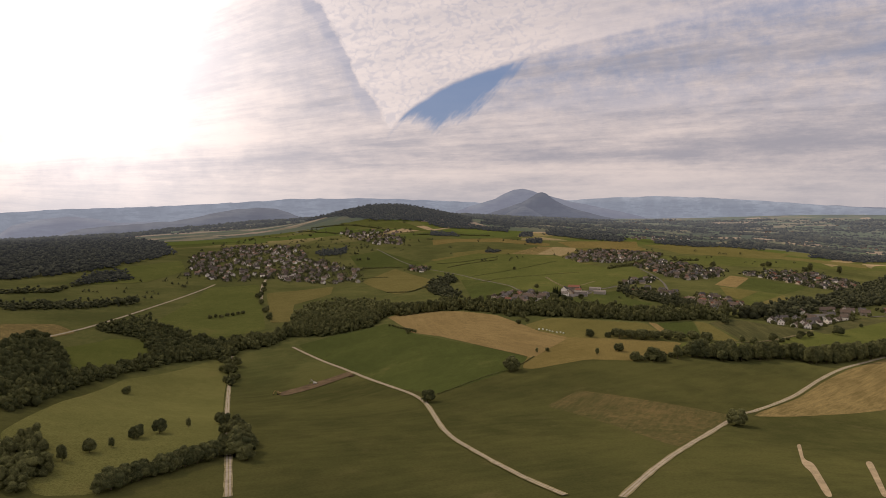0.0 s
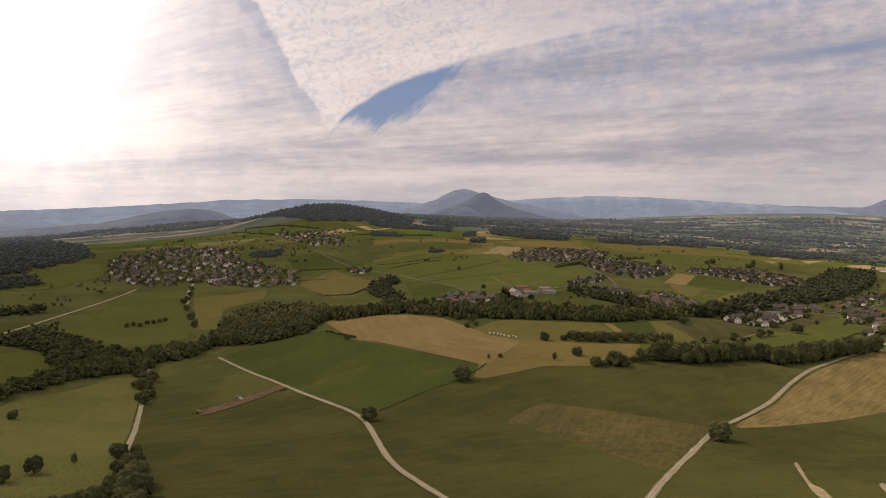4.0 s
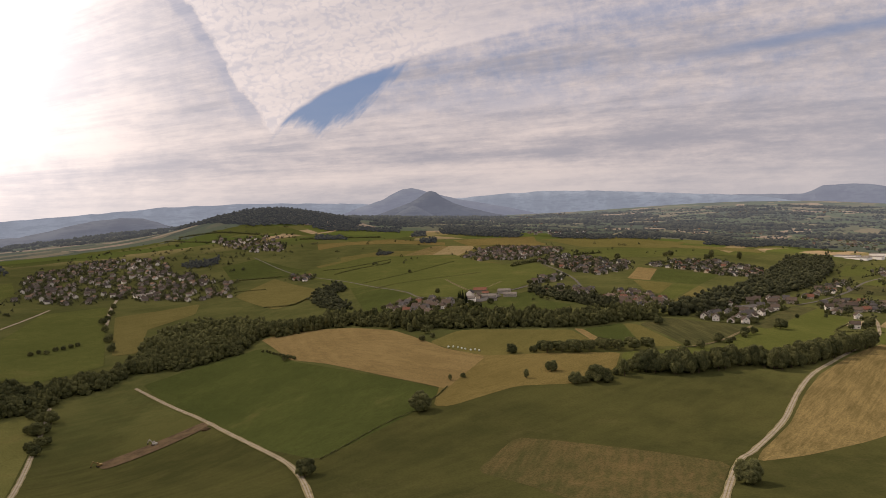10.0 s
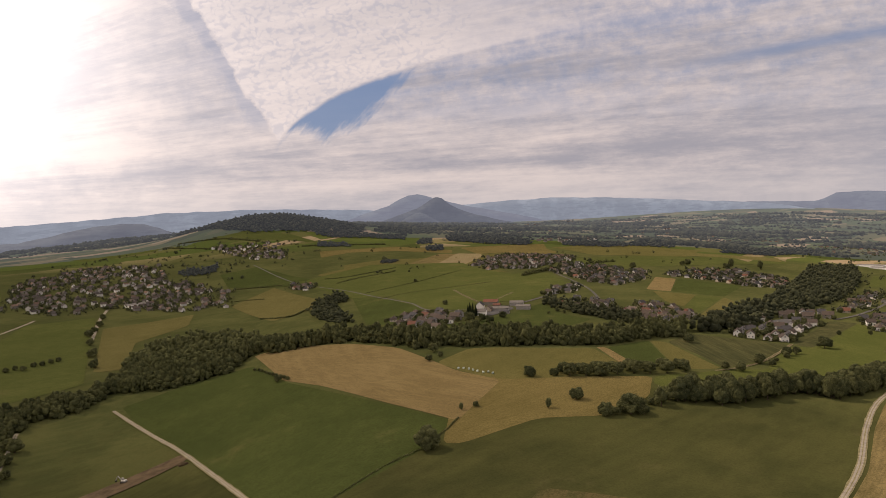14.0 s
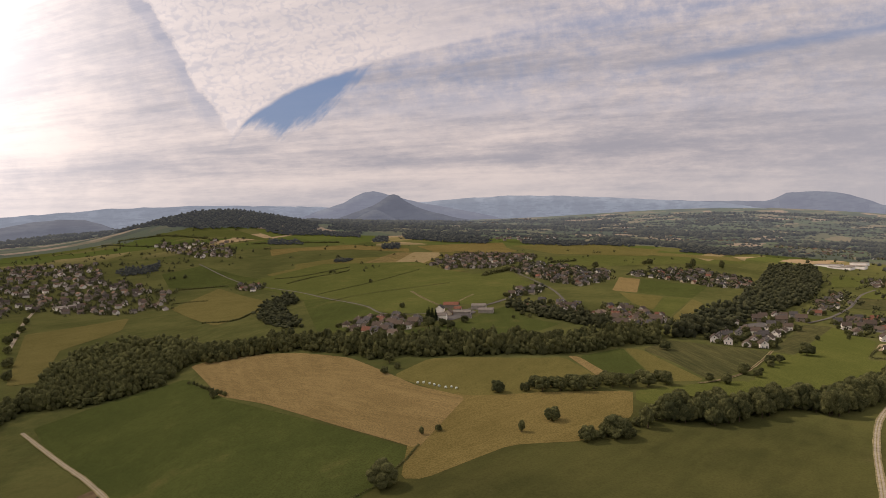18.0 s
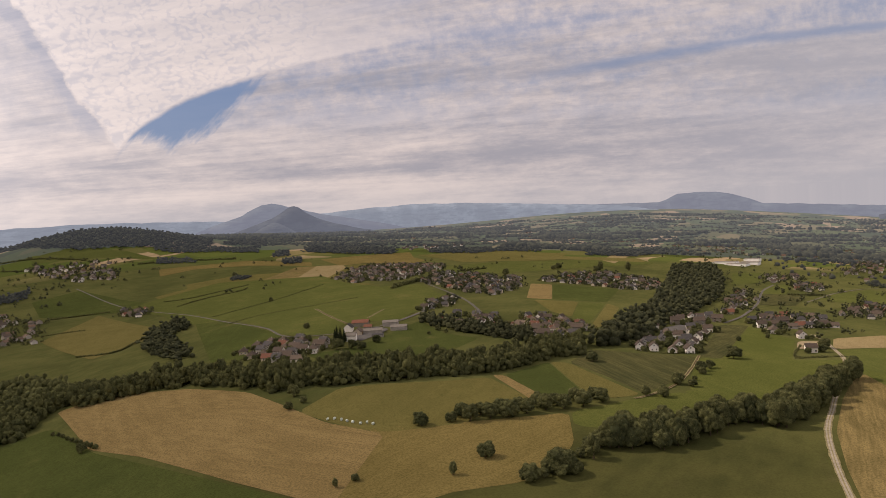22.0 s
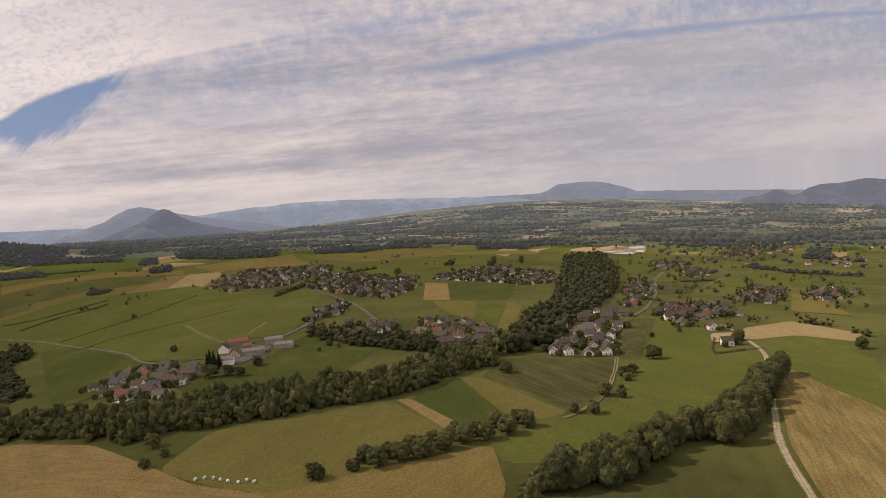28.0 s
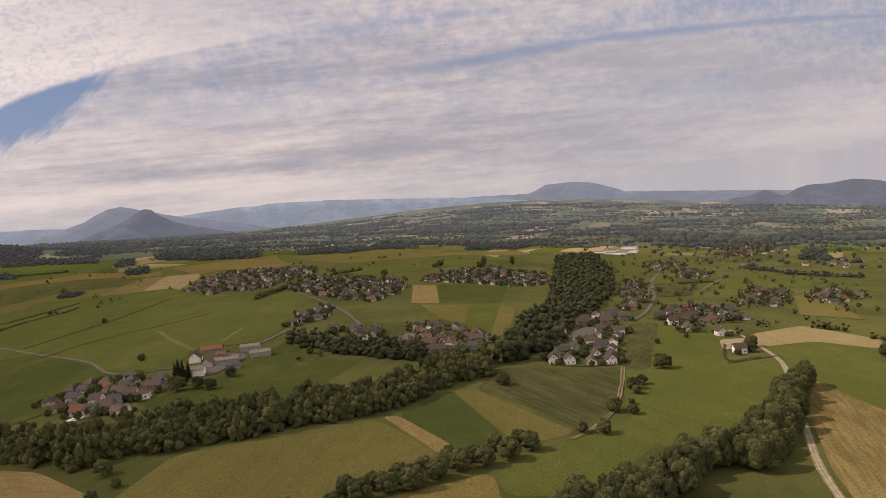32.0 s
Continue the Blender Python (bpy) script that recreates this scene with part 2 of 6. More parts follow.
FIELD_TONES = {
    "grass_dark": ((0.050, 0.063, 0.019), (0.078, 0.091, 0.027), 7, 0.35, 0.3),
    "grass_fresh": ((0.075, 0.087, 0.025), (0.113, 0.121, 0.036), 8, 0.4, 0.3),
    "grass_mid": ((0.074, 0.086, 0.023), (0.109, 0.118, 0.033), 8, 0.4, 0.3),
    "grass_olive": ((0.110, 0.099, 0.033), (0.152, 0.132, 0.045), 7, 0.45, 0.35),
    "grass_yellow": ((0.108, 0.109, 0.036), (0.152, 0.146, 0.050), 9, 0.4, 0.4),
    "grass_gold": ((0.120, 0.106, 0.037), (0.162, 0.138, 0.050), 7, 0.45, 0.3),
    "straw_gold": ((0.130, 0.103, 0.036), (0.192, 0.148, 0.055), 6, 0.7, 0.25),
    "straw_pale": ((0.220, 0.172, 0.088), (0.292, 0.228, 0.120), 7, 0.6, 0.25),
    "stubble_tan": ((0.176, 0.128, 0.055), (0.252, 0.184, 0.082), 5, 1.0, 0.25),
    "stubble_brown": ((0.118, 0.093, 0.038), (0.215, 0.162, 0.070), 3.4, 1.8, 0.3),
    "regrowth": ((0.058, 0.062, 0.023), (0.120, 0.090, 0.040), 4.5, 1.2, 0.5),
    "maize": ((0.041, 0.047, 0.021), (0.101, 0.093, 0.039), 4.0, 1.2, 0.1),
}


def field_material(tone, turn):
    a, b, rows, strong, wear = FIELD_TONES[tone]
    return crop(f"{tone}_{turn:g}", a, b, rows, turn, strong, wear=wear)


def plain(name, colour, rough=0.8, vary=0.25, scale=0.8, metal=0.0, spread=0.0):
    """A plain surface with stains at two scales; spread varies it from thing to thing."""

    def build(net, shader):
        at = net.node("ShaderNodeTexCoord").outputs["Object"]
        spots = net.m("ADD", net.m("MULTIPLY", net.noise(at, scale, 4, 0.6), 0.6), net.m("MULTIPLY", net.noise(at, scale * 9, 3, 0.6), 0.4))
        tone = net.mix(net.step(spots, 0.3, 0.7), tuple(c * (1 - vary) for c in colour), tuple(min(1, c * (1 + vary)) for c in colour))
        if spread:
            rand = net.node("ShaderNodeObjectInfo").outputs["Random"]
            tone = net.mix(net.m("MULTIPLY", rand, spread), tone, tuple(c * 0.35 for c in colour))
        net.link(tone, shader.inputs["Base Color"])
        shader.inputs["Roughness"].default_value = rough
        shader.inputs["Metallic"].default_value = metal
        if rough > 0.75:
            shader.inputs["Specular IOR Level"].default_value = 0.03
            shader.inputs["Diffuse Roughness"].default_value = 0.8
        bump(net, shader, spots, 0.3, 0.05)

    return material(name, build)


def leaf_material(name, dark, light):
    def build(net, shader):
        at = here(net)
        rand = net.node("ShaderNodeNewGeometry").outputs["Random Per Island"]
        own = net.node("ShaderNodeObjectInfo").outputs["Random"]
        fac = net.m("ADD", net.m("MULTIPLY", rand, 0.45), net.m("MULTIPLY", net.noise(at, 0.10, 3), 0.5))
        fac = net.m("ADD", fac, net.m("MULTIPLY", own, 0.3))
        colour = net.mix(net.step(fac, 0.25, 0.95), dark, light)
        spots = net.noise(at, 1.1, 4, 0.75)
        # darker where the noise that drives the bump is low
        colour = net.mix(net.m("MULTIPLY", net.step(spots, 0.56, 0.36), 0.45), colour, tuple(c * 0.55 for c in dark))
        net.link(colour, shader.inputs["Base Color"])
        shader.inputs["Roughness"].default_value = 0.75
        shader.inputs["Specular IOR Level"].default_value = 0.15
        bump(net, shader, spots, 0.9, 0.6)

    return material(name, build, True)


def tile_material(name, colour):
    """Roof tiles in courses, with lichen and house-to-house variation."""

    def build(net, shader):
        at = net.node("ShaderNodeTexCoord").outputs["Object"]
        n = net.node("ShaderNodeMapping")
        net.link(at, n.inputs["Vector"])
        n.inputs["Scale"].default_value = (3.0, 0.4, 3.0)
        courses = net.noise(n.outputs[0], 1.5, 3, 0.6)
        lichen = net.noise(at, 0.7, 4, 0.65)
        rand = net.node("ShaderNodeObjectInfo").outputs["Random"]
        tone = net.mix(net.step(courses, 0.3, 0.7), tuple(c * 0.7 for c in colour), tuple(c * 1.2 for c in colour))
        tone = net.mix(net.m("MULTIPLY", net.step(lichen, 0.5, 0.7), 0.3), tone, (0.11, 0.10, 0.08))
        tone = net.mix(net.m("MULTIPLY", rand, 0.55), tone, tuple(0.012 + c * 0.5 for c in colour))
        net.link(tone, shader.inputs["Base Color"])
        shader.inputs["Roughness"].default_value = 0.9
        shader.inputs["Specular IOR Level"].default_value = 0.05
        bump(net, shader, courses, 0.5, 0.05)

    return material(name, build)


def haze_material(name, body, haze_glow, amount):
    """Far hills of the backdrop; their haze is painted as an even bluish glow."""

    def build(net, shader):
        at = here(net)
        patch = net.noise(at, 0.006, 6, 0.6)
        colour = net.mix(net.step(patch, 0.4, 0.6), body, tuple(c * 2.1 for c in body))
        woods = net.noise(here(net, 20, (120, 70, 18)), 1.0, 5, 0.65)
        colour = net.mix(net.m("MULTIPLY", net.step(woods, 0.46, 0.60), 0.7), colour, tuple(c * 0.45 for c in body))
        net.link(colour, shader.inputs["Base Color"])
        net.link((*haze_glow, 1.0), shader.inputs["Emission Color"])
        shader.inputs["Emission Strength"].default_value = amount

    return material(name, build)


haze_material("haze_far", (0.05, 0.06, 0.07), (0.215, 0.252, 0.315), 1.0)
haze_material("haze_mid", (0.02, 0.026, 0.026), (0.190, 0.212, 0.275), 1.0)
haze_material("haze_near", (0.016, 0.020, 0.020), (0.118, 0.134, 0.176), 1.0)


def ground_build(net, shader):
    """Countryside: grass patchwork far off, plain meadow close by."""
    at = here(net)
    warped = net.node("ShaderNodeVectorMath", operation="ADD")
    shift = net.node("ShaderNodeTexNoise")
    net.link(at, shift.inputs["Vector"])
    shift.inputs["Scale"].default_value = 0.004
    scaled = net.node("ShaderNodeVectorMath", operation="SCALE")
    net.link(shift.outputs["Color"], scaled.inputs[0])
    scaled.inputs["Scale"].default_value = 120
    net.link(at, warped.inputs[0])
    net.link(scaled.outputs[0], warped.inputs[1])
    cells = net.node("ShaderNodeTexVoronoi", distance="CHEBYCHEV")
    n = net.node("ShaderNodeMapping", vector_type="TEXTURE")
    net.link(warped.outputs[0], n.inputs["Vector"])
    n.inputs["Rotation"].default_value = (0, 0, radians(28))
    n.inputs["Scale"].default_value = (190, 90, 1e6)
    net.link(n.outputs[0], cells.inputs["Vector"])
    cells.inputs["Scale"].default_value = 1.0
    part = net.node("ShaderNodeSeparateColor")
    net.link(cells.outputs["Color"], part.inputs[0])
    ramp = net.node("ShaderNodeValToRGB")
    ramp.color_ramp.interpolation = "CONSTANT"
    tones = [(0.0, (0.078, 0.102, 0.026)), (0.3, (0.054, 0.070, 0.019)), (0.5, (0.118, 0.118, 0.040)), (0.68, (0.098, 0.120, 0.030)),
             (0.74, (0.215, 0.180, 0.082)), (0.88, (0.350, 0.262, 0.155))]
    ramp.color_ramp.elements[0].color = (*tones[0][1], 1)
    ramp.color_ramp.elements[1].position, ramp.color_ramp.elements[1].color = tones[1][0], (*tones[1][1], 1)
    for place, tone in tones[2:]:
        ramp.color_ramp.elements.new(place).color = (*tone, 1)
    net.link(part.outputs[0], ramp.inputs[0])
    away = net.node("ShaderNodeVectorMath", operation="LENGTH")
    flat = net.node("ShaderNodeVectorMath", operation="MULTIPLY")
    net.link(at, flat.inputs[0])
    flat.inputs[1].default_value = (1, 1, 0)
    net.link(flat.outputs[0], away.inputs[0])
    broad = net.noise(at, 0.009, 5, 0.6)
    tufts = net.noise(at, 0.8, 3, 0.7)
    rows = net.noise(here(net, 25, (150, 9, 1)), 1.0, 3, 0.5, 0.2)
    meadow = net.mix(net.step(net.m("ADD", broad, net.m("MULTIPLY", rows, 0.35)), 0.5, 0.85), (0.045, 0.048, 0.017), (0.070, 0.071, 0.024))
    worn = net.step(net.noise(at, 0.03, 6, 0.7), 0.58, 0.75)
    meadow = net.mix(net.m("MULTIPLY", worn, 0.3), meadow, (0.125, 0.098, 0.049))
    outer_meadow = net.mix(net.step(net.m("ADD", broad, net.m("MULTIPLY", rows, 0.35)), 0.5, 0.85), (0.062, 0.070, 0.024), (0.101, 0.104, 0.036))
    # meadow tone turns lighter between 640 and 860 m from the origin
    meadow = net.mix(net.step(away.outputs["Value"], 640, 860), meadow, outer_meadow)
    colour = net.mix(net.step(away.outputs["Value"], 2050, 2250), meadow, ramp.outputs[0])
    colour = net.mix(net.m("MULTIPLY", net.step(net.noise(at, 0.05, 4, 0.6), 0.4, 0.7), 0.3), colour, (0.088, 0.082, 0.029))
    # tuft noise darkens the colour at its low values
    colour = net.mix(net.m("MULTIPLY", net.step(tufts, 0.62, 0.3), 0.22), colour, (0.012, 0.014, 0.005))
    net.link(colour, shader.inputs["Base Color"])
    bump(net, shader, tufts, 0.35, 0.3)


material("countryside", ground_build, True)


def haze_glow(net, shader, most):
    """Painted haze: a bluish glow on the surface, stronger with distance from the flight."""
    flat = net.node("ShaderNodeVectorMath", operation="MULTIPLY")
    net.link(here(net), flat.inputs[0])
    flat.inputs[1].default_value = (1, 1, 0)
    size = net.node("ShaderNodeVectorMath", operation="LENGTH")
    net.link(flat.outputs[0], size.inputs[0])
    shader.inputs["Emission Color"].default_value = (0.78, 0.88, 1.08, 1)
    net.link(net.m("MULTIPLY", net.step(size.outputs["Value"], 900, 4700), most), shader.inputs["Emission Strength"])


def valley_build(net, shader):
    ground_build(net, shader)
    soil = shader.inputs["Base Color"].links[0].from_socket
    # blue-grey blended into the field colours, plus a glow, stands in for haze
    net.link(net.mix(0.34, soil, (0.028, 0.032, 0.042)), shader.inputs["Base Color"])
    haze_glow(net, shader, 0.120)


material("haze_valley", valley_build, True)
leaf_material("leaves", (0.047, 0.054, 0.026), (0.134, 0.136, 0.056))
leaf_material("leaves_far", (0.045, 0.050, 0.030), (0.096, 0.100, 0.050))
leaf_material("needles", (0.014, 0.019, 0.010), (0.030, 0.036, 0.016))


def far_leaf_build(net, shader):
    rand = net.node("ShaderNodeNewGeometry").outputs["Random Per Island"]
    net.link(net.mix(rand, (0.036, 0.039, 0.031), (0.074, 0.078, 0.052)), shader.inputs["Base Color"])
    # the haze over far trees is emitted by the leaves themselves
    haze_glow(net, shader, 0.085)


material("leaves_hazed", far_leaf_build, True)
plain("bark", (0.10, 0.075, 0.05), 0.95, 0.4, 2.0)
plain("gravel", (0.27, 0.235, 0.18), 0.95, 0.25, 0.3)
plain("gravel_verge", (0.19, 0.165, 0.085), 0.95, 0.4, 0.3)
plain("asphalt", (0.10, 0.094, 0.088), 0.9, 0.2, 0.2)
plain("bare_earth", (0.090, 0.064, 0.036), 0.95, 0.4, 0.15)
plain("pale_earth", (0.25, 0.20, 0.125), 0.95, 0.3, 0.15)
plain("render_white", (0.86, 0.81, 0.74), 0.9, 0.08, 0.5, spread=0.1)
plain("render_cream", (0.62, 0.53, 0.40), 0.9, 0.1, 0.5, spread=0.3)
plain("render_grey", (0.40, 0.37, 0.33), 0.9, 0.15, 0.5, spread=0.3)
plain("stone_wall", (0.30, 0.26, 0.21), 0.95, 0.3, 1.5, spread=0.3)
plain("white_paint", (0.75, 0.73, 0.70), 0.5, 0.08)
plain("wood_brown", (0.16, 0.095, 0.05), 0.8, 0.3, 2.0)
plain("grey_sheet", (0.20, 0.18, 0.155), 0.8, 0.2, 0.3)
plain("bale_wrap", (0.44, 0.49, 0.43), 0.35, 0.1, 2.0)
plain("machine_yellow", (0.20, 0.14, 0.05), 0.5, 0.2)
plain("machine_white", (0.34, 0.32, 0.28), 0.5, 0.15)
plain("rubber", (0.02, 0.02, 0.02), 0.8, 0.2)
plain("pool_stone", (0.66, 0.62, 0.55), 0.8, 0.1)
plain("pool_water", (0.12, 0.42, 0.50), 0.08, 0.1)
plain("concrete", (0.34, 0.31, 0.27), 0.9, 0.2, 0.3)
for tile_name, tile_tone in (("tiles_red", (0.160, 0.072, 0.048)), ("tiles_brown", (0.086, 0.066, 0.053)), ("tiles_slate", (0.068, 0.064, 0.064)),
                             ("tiles_tan", (0.122, 0.094, 0.073))):
    tile_material(tile_name, tile_tone)


def island_material(name, tones):
    def build(net, shader):
        rand = net.node("ShaderNodeNewGeometry").outputs["Random Per Island"]
        ramp = net.node("ShaderNodeValToRGB")
        ramp.color_ramp.elements[0].color, ramp.color_ramp.elements[1].color = (*tones[0], 1), (*tones[-1], 1)
        ramp.color_ramp.elements.new(0.62).color = (*tones[1], 1)
        net.link(rand, ramp.inputs[0])
        stain = net.noise(here(net), 0.6, 3)
        net.link(net.mix(net.m("MULTIPLY", stain, 0.4), ramp.outputs[0], tuple(c * 0.5 for c in tones[1])), shader.inputs["Base Color"])

    return material(name, build)


island_material("far_render", ((0.15, 0.13, 0.115), (0.32, 0.285, 0.25), (0.86, 0.82, 0.76)))
island_material("far_tiles", ((0.045, 0.039, 0.036), (0.080, 0.060, 0.048), (0.150, 0.092, 0.062)))


def glass_build(net, shader):
    shader.inputs["Base Color"].default_value = (0.03, 0.035, 0.04, 1)
    shader.inputs["Roughness"].default_value = 0.08
    shader.inputs["Specular IOR Level"].default_value = 0.5


material("window_glass", glass_build)

# ---- the lie of the land ----
SPOTS_NEAR = [(127, 593, 18), (38, 505, 15), (247, 429, 15), (245, 724, 16), (56, 809, 16), (-50, 739, -26), (-136, 877, -23), (342, 1074, 27), (626, 1139, 21), (806, 958, -13), (632, 906, -1), (331, 719, 19), (568, 754, 1), (286, 1107, 27), (615, 715, 6), (75, 1219, 2), (-84, 1655, 17), (1165, 1171, -27)]
SPOTS_FAR = [(89, 2337, 72), (102, 3087, 138), (-199, 2982, 113), (501, 2945, 92), (1004, 3127, 70), (-240, 2376, 89), (757, 1885, 37), (1239, 1783, 13), (1480, 2464, 26), (1709, 3369, 48), (2127, 4167, 58), (2733, 2728, 30), (3308, 3283, 40), (2196, 1940, -70), (1983, 1331, -71), (2702, 1681, -93), (3239, 2359, -60), (4006, 2830, -43), (2790, 1482, -109), (4257, 2122, -130), (1525, 1233, -65), (-569, 1384, 34), (-854, 1970, 92), (-619, 2416, 36), (-450, 2756, 60), (-1264, 3473, 34), (-475, 1066, 32), (-218, 1142, -6), (851, 4507, 96), (-863, 4302, 67), (-1785, 3909, 25), (-178, 388, 35), (-337, 700, 23), (3, 314, 33), (150, 270, 41), (-656, 2708, 67), (-1567, 2557, 54), (-1000, 1615, 47)]
SPOTS = np.array(SPOTS_NEAR + SPOTS_FAR, float)
REACH = np.clip(0.26 * np.hypot(SPOTS[:, 0], SPOTS[:, 1] - 200), 143, 900)


def weights(x, y):
    d2 = (np.asarray(x, float)[..., None] - SPOTS[:, 0]) ** 2 + (np.asarray(y, float)[..., None] - SPOTS[:, 1]) ** 2
    w = np.exp(-d2 / (2 * REACH**2)) + 1e-7 * np.exp(-np.sqrt(d2) / 900)
    return w / w.sum(-1, keepdims=True)


KERNEL = weights(SPOTS[:, 0], SPOTS[:, 1])
LEVELS = np.linalg.solve(KERNEL.T @ KERNEL + 0.006 * np.eye(len(SPOTS)), KERNEL.T @ SPOTS[:, 2] + 0.006 * SPOTS[:, 2])


def land(x, y):
    """Height of the land in metres."""
    x, y = np.asarray(x, float), np.asarray(y, float)
    hill = 72 * np.exp(-(((x - 110) / 205) ** 2) / 2 - ((y - 2650) / 230) ** 2 / 2)
    return weights(x, y) @ LEVELS + hill


def mesh_from(name, verts, faces, mat, smooth=False):
    me = bpy.data.meshes.new(name)
    me.from_pydata([tuple(v) for v in verts], [], [tuple(f) for f in faces])
    me.materials.append(MATS[mat] if isinstance(mat, str) else mat)
    if smooth:
        me.polygons.foreach_set("use_smooth", np.ones(len(me.polygons), bool))
    me.update()
    return me


def part(name, me, parent=None, label="", at=None):
    """Links a mesh as one object, under a thing where one is given."""
    ob = new(name, me)
    if parent is not None:
        ob.parent = parent
    if at is not None:
        ob.matrix_basis = at
    if label:
        tagged(ob, label)
    return ob


def axis_lines(lo, hi, core_lo, core_hi, step):
    inner = list(np.arange(core_lo, core_hi + 1, step))
    s, a = step, core_lo
    left = []
    while a > lo:
        s = min(s * 1.12, 90)
        a -= s
        left.append(a)
    s, b = step, inner[-1]
    right = []
    while b < hi:
        s = min(s * 1.12, 90)
        b += s
        right.append(b)
    return np.array(left[::-1] + inner + right)


def grid_mesh(name, xs, ys, height, mat):
    gx, gy = np.meshgrid(xs, ys)
    gz = np.concatenate([height(gx[k:k + 20], gy[k:k + 20]) for k in range(0, len(ys), 20)])
    n = len(xs)
    i = np.arange(len(ys) - 1)[:, None] * n + np.arange(n - 1)
    faces = np.stack([i, i + 1, i + n + 1, i + n], -1).reshape(-1, 4)
    return mesh_from(name, np.stack([gx, gy, gz], -1).reshape(-1, 3).tolist(), faces.tolist(), mat, True)


GRID_X = axis_lines(-4700, 4900, -430, 1000, 11)
GRID_Y = axis_lines(-1500, 4800, 0, 1400, 11)
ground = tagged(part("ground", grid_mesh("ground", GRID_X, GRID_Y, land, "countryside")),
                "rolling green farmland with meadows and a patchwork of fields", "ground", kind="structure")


def inside(x, y, outline):
    hit, j = False, len(outline) - 1
    for i, (xi, yi) in enumerate(outline):
        xj, yj = outline[j]
        if (yi > y) != (yj > y) and x < (xj - xi) * (y - yi) / (yj - yi) + xi:
            hit = not hit
        j = i
    return hit


def softened(outline, rounds=1):
    """Outline with its corners cut back by a few metres, as a plough leaves them."""
    for _ in range(rounds):
        cut = []
        for k, (x0, y0) in enumerate(outline):
            x1, y1 = outline[(k + 1) % len(outline)]
            t = min(0.2, 5.0 / max(1.0, math.hypot(x1 - x0, y1 - y0)))
            cut += [(x0 + (x1 - x0) * t, y0 + (y1 - y0) * t), (x1 + (x0 - x1) * t, y1 + (y0 - y1) * t)]
        outline = cut
    return outline


def sheet(name, outline, lift, mat, cell=15.0):
    """A patch of the land's surface within an outline, cut into cells so that it follows the relief."""
    bm = bmesh.new()
    face = bm.faces.new([bm.verts.new((x, y, 0)) for x, y in outline])
    bmesh.ops.triangulate(bm, faces=[face])
    xs, ys = [p[0] for p in outline], [p[1] for p in outline]
    cell = max(cell, (max(max(xs) - min(xs), max(ys) - min(ys))) / 36)
    for lo, hi, normal in ((min(xs), max(xs), (1, 0, 0)), (min(ys), max(ys), (0, 1, 0))):
        for c in np.arange(lo + cell, hi, cell):
            bmesh.ops.bisect_plane(bm, geom=bm.verts[:] + bm.edges[:] + bm.faces[:], plane_co=(c * normal[0], c * normal[1], 0), plane_no=normal)
    pts = np.array([v.co[:2] for v in bm.verts])
    for v, z in zip(bm.verts, land(pts[:, 0], pts[:, 1])):
        v.co.z = z + lift
    bmesh.ops.recalc_face_normals(bm, faces=bm.faces)
    if sum(f.normal.z for f in bm.faces) < 0:
        bmesh.ops.reverse_faces(bm, faces=bm.faces[:])
    me = bpy.data.meshes.new(name)
    bm.to_mesh(me)
    bm.free()
    me.materials.append(mat)
    me.polygons.foreach_set("use_smooth", np.ones(len(me.polygons), bool))
    return me


FIELD_COUNT = [0]


def field(name, tone, label, outline, turn):
    FIELD_COUNT[0] += 1
    lift = 0.10 + 0.006 * (FIELD_COUNT[0] % 12) + (0.10 if name == "stubble_field" else 0.0)
    if any(x < -430 or x > 1000 or y > 1400 for x, y in outline):
        lift += 0.35
    return tagged(part(name, sheet(name, softened(outline), lift, field_material(tone, turn))), label, "field", kind="structure")


def bare(name, label, outline):
    tone = "asphalt" if "tarmac" in label or "paved" in label else "pale_earth" if "pale" in label else "bare_earth"
    return tagged(part(name, sheet(name, softened(outline, 2), 0.58 if math.hypot(*outline[0]) > 550 else 0.22, MATS[tone], 10)), label, "bare ground", kind="structure")


def smooth_line(points, step=8.0):
    """A smooth line through points, with a vertex every few metres."""
    pts = [Vector((x, y)) for x, y in points]
    pts = [pts[0] * 2 - pts[1]] + pts + [pts[-1] * 2 - pts[-2]]
    line = []
    for a, b, c, d in zip(pts, pts[1:], pts[2:], pts[3:]):
        n = max(2, int((c - b).length / step))
        for k in range(n):
            t = k / n
            line.append(0.5 * ((2 * b) + (c - a) * t + (2 * a - 5 * b + 4 * c - d) * t * t + (3 * b - a - 3 * c + d) * t**3))
    return line + [pts[-2]]


def ribbon(name, line, lo, hi, lift, mat, ragged=0.0):
    verts, faces = [], []
    for k, p in enumerate(line):
        a, b = line[max(k - 1, 0)], line[min(k + 1, len(line) - 1)]
        side = Vector((-(b - a).y, (b - a).x)).normalized()
        w0, w1 = lo + ragged * random.uniform(-1, 1), hi + ragged * random.uniform(-1, 1)
        for w in (w0, w1):
            q = p + side * w
            verts.append((q.x, q.y, float(land(q.x, q.y)) + lift))
        if k:
            n = 2 * k
            faces.append((n - 2, n - 1, n + 1, n))
    return mesh_from(name, verts, faces, mat)


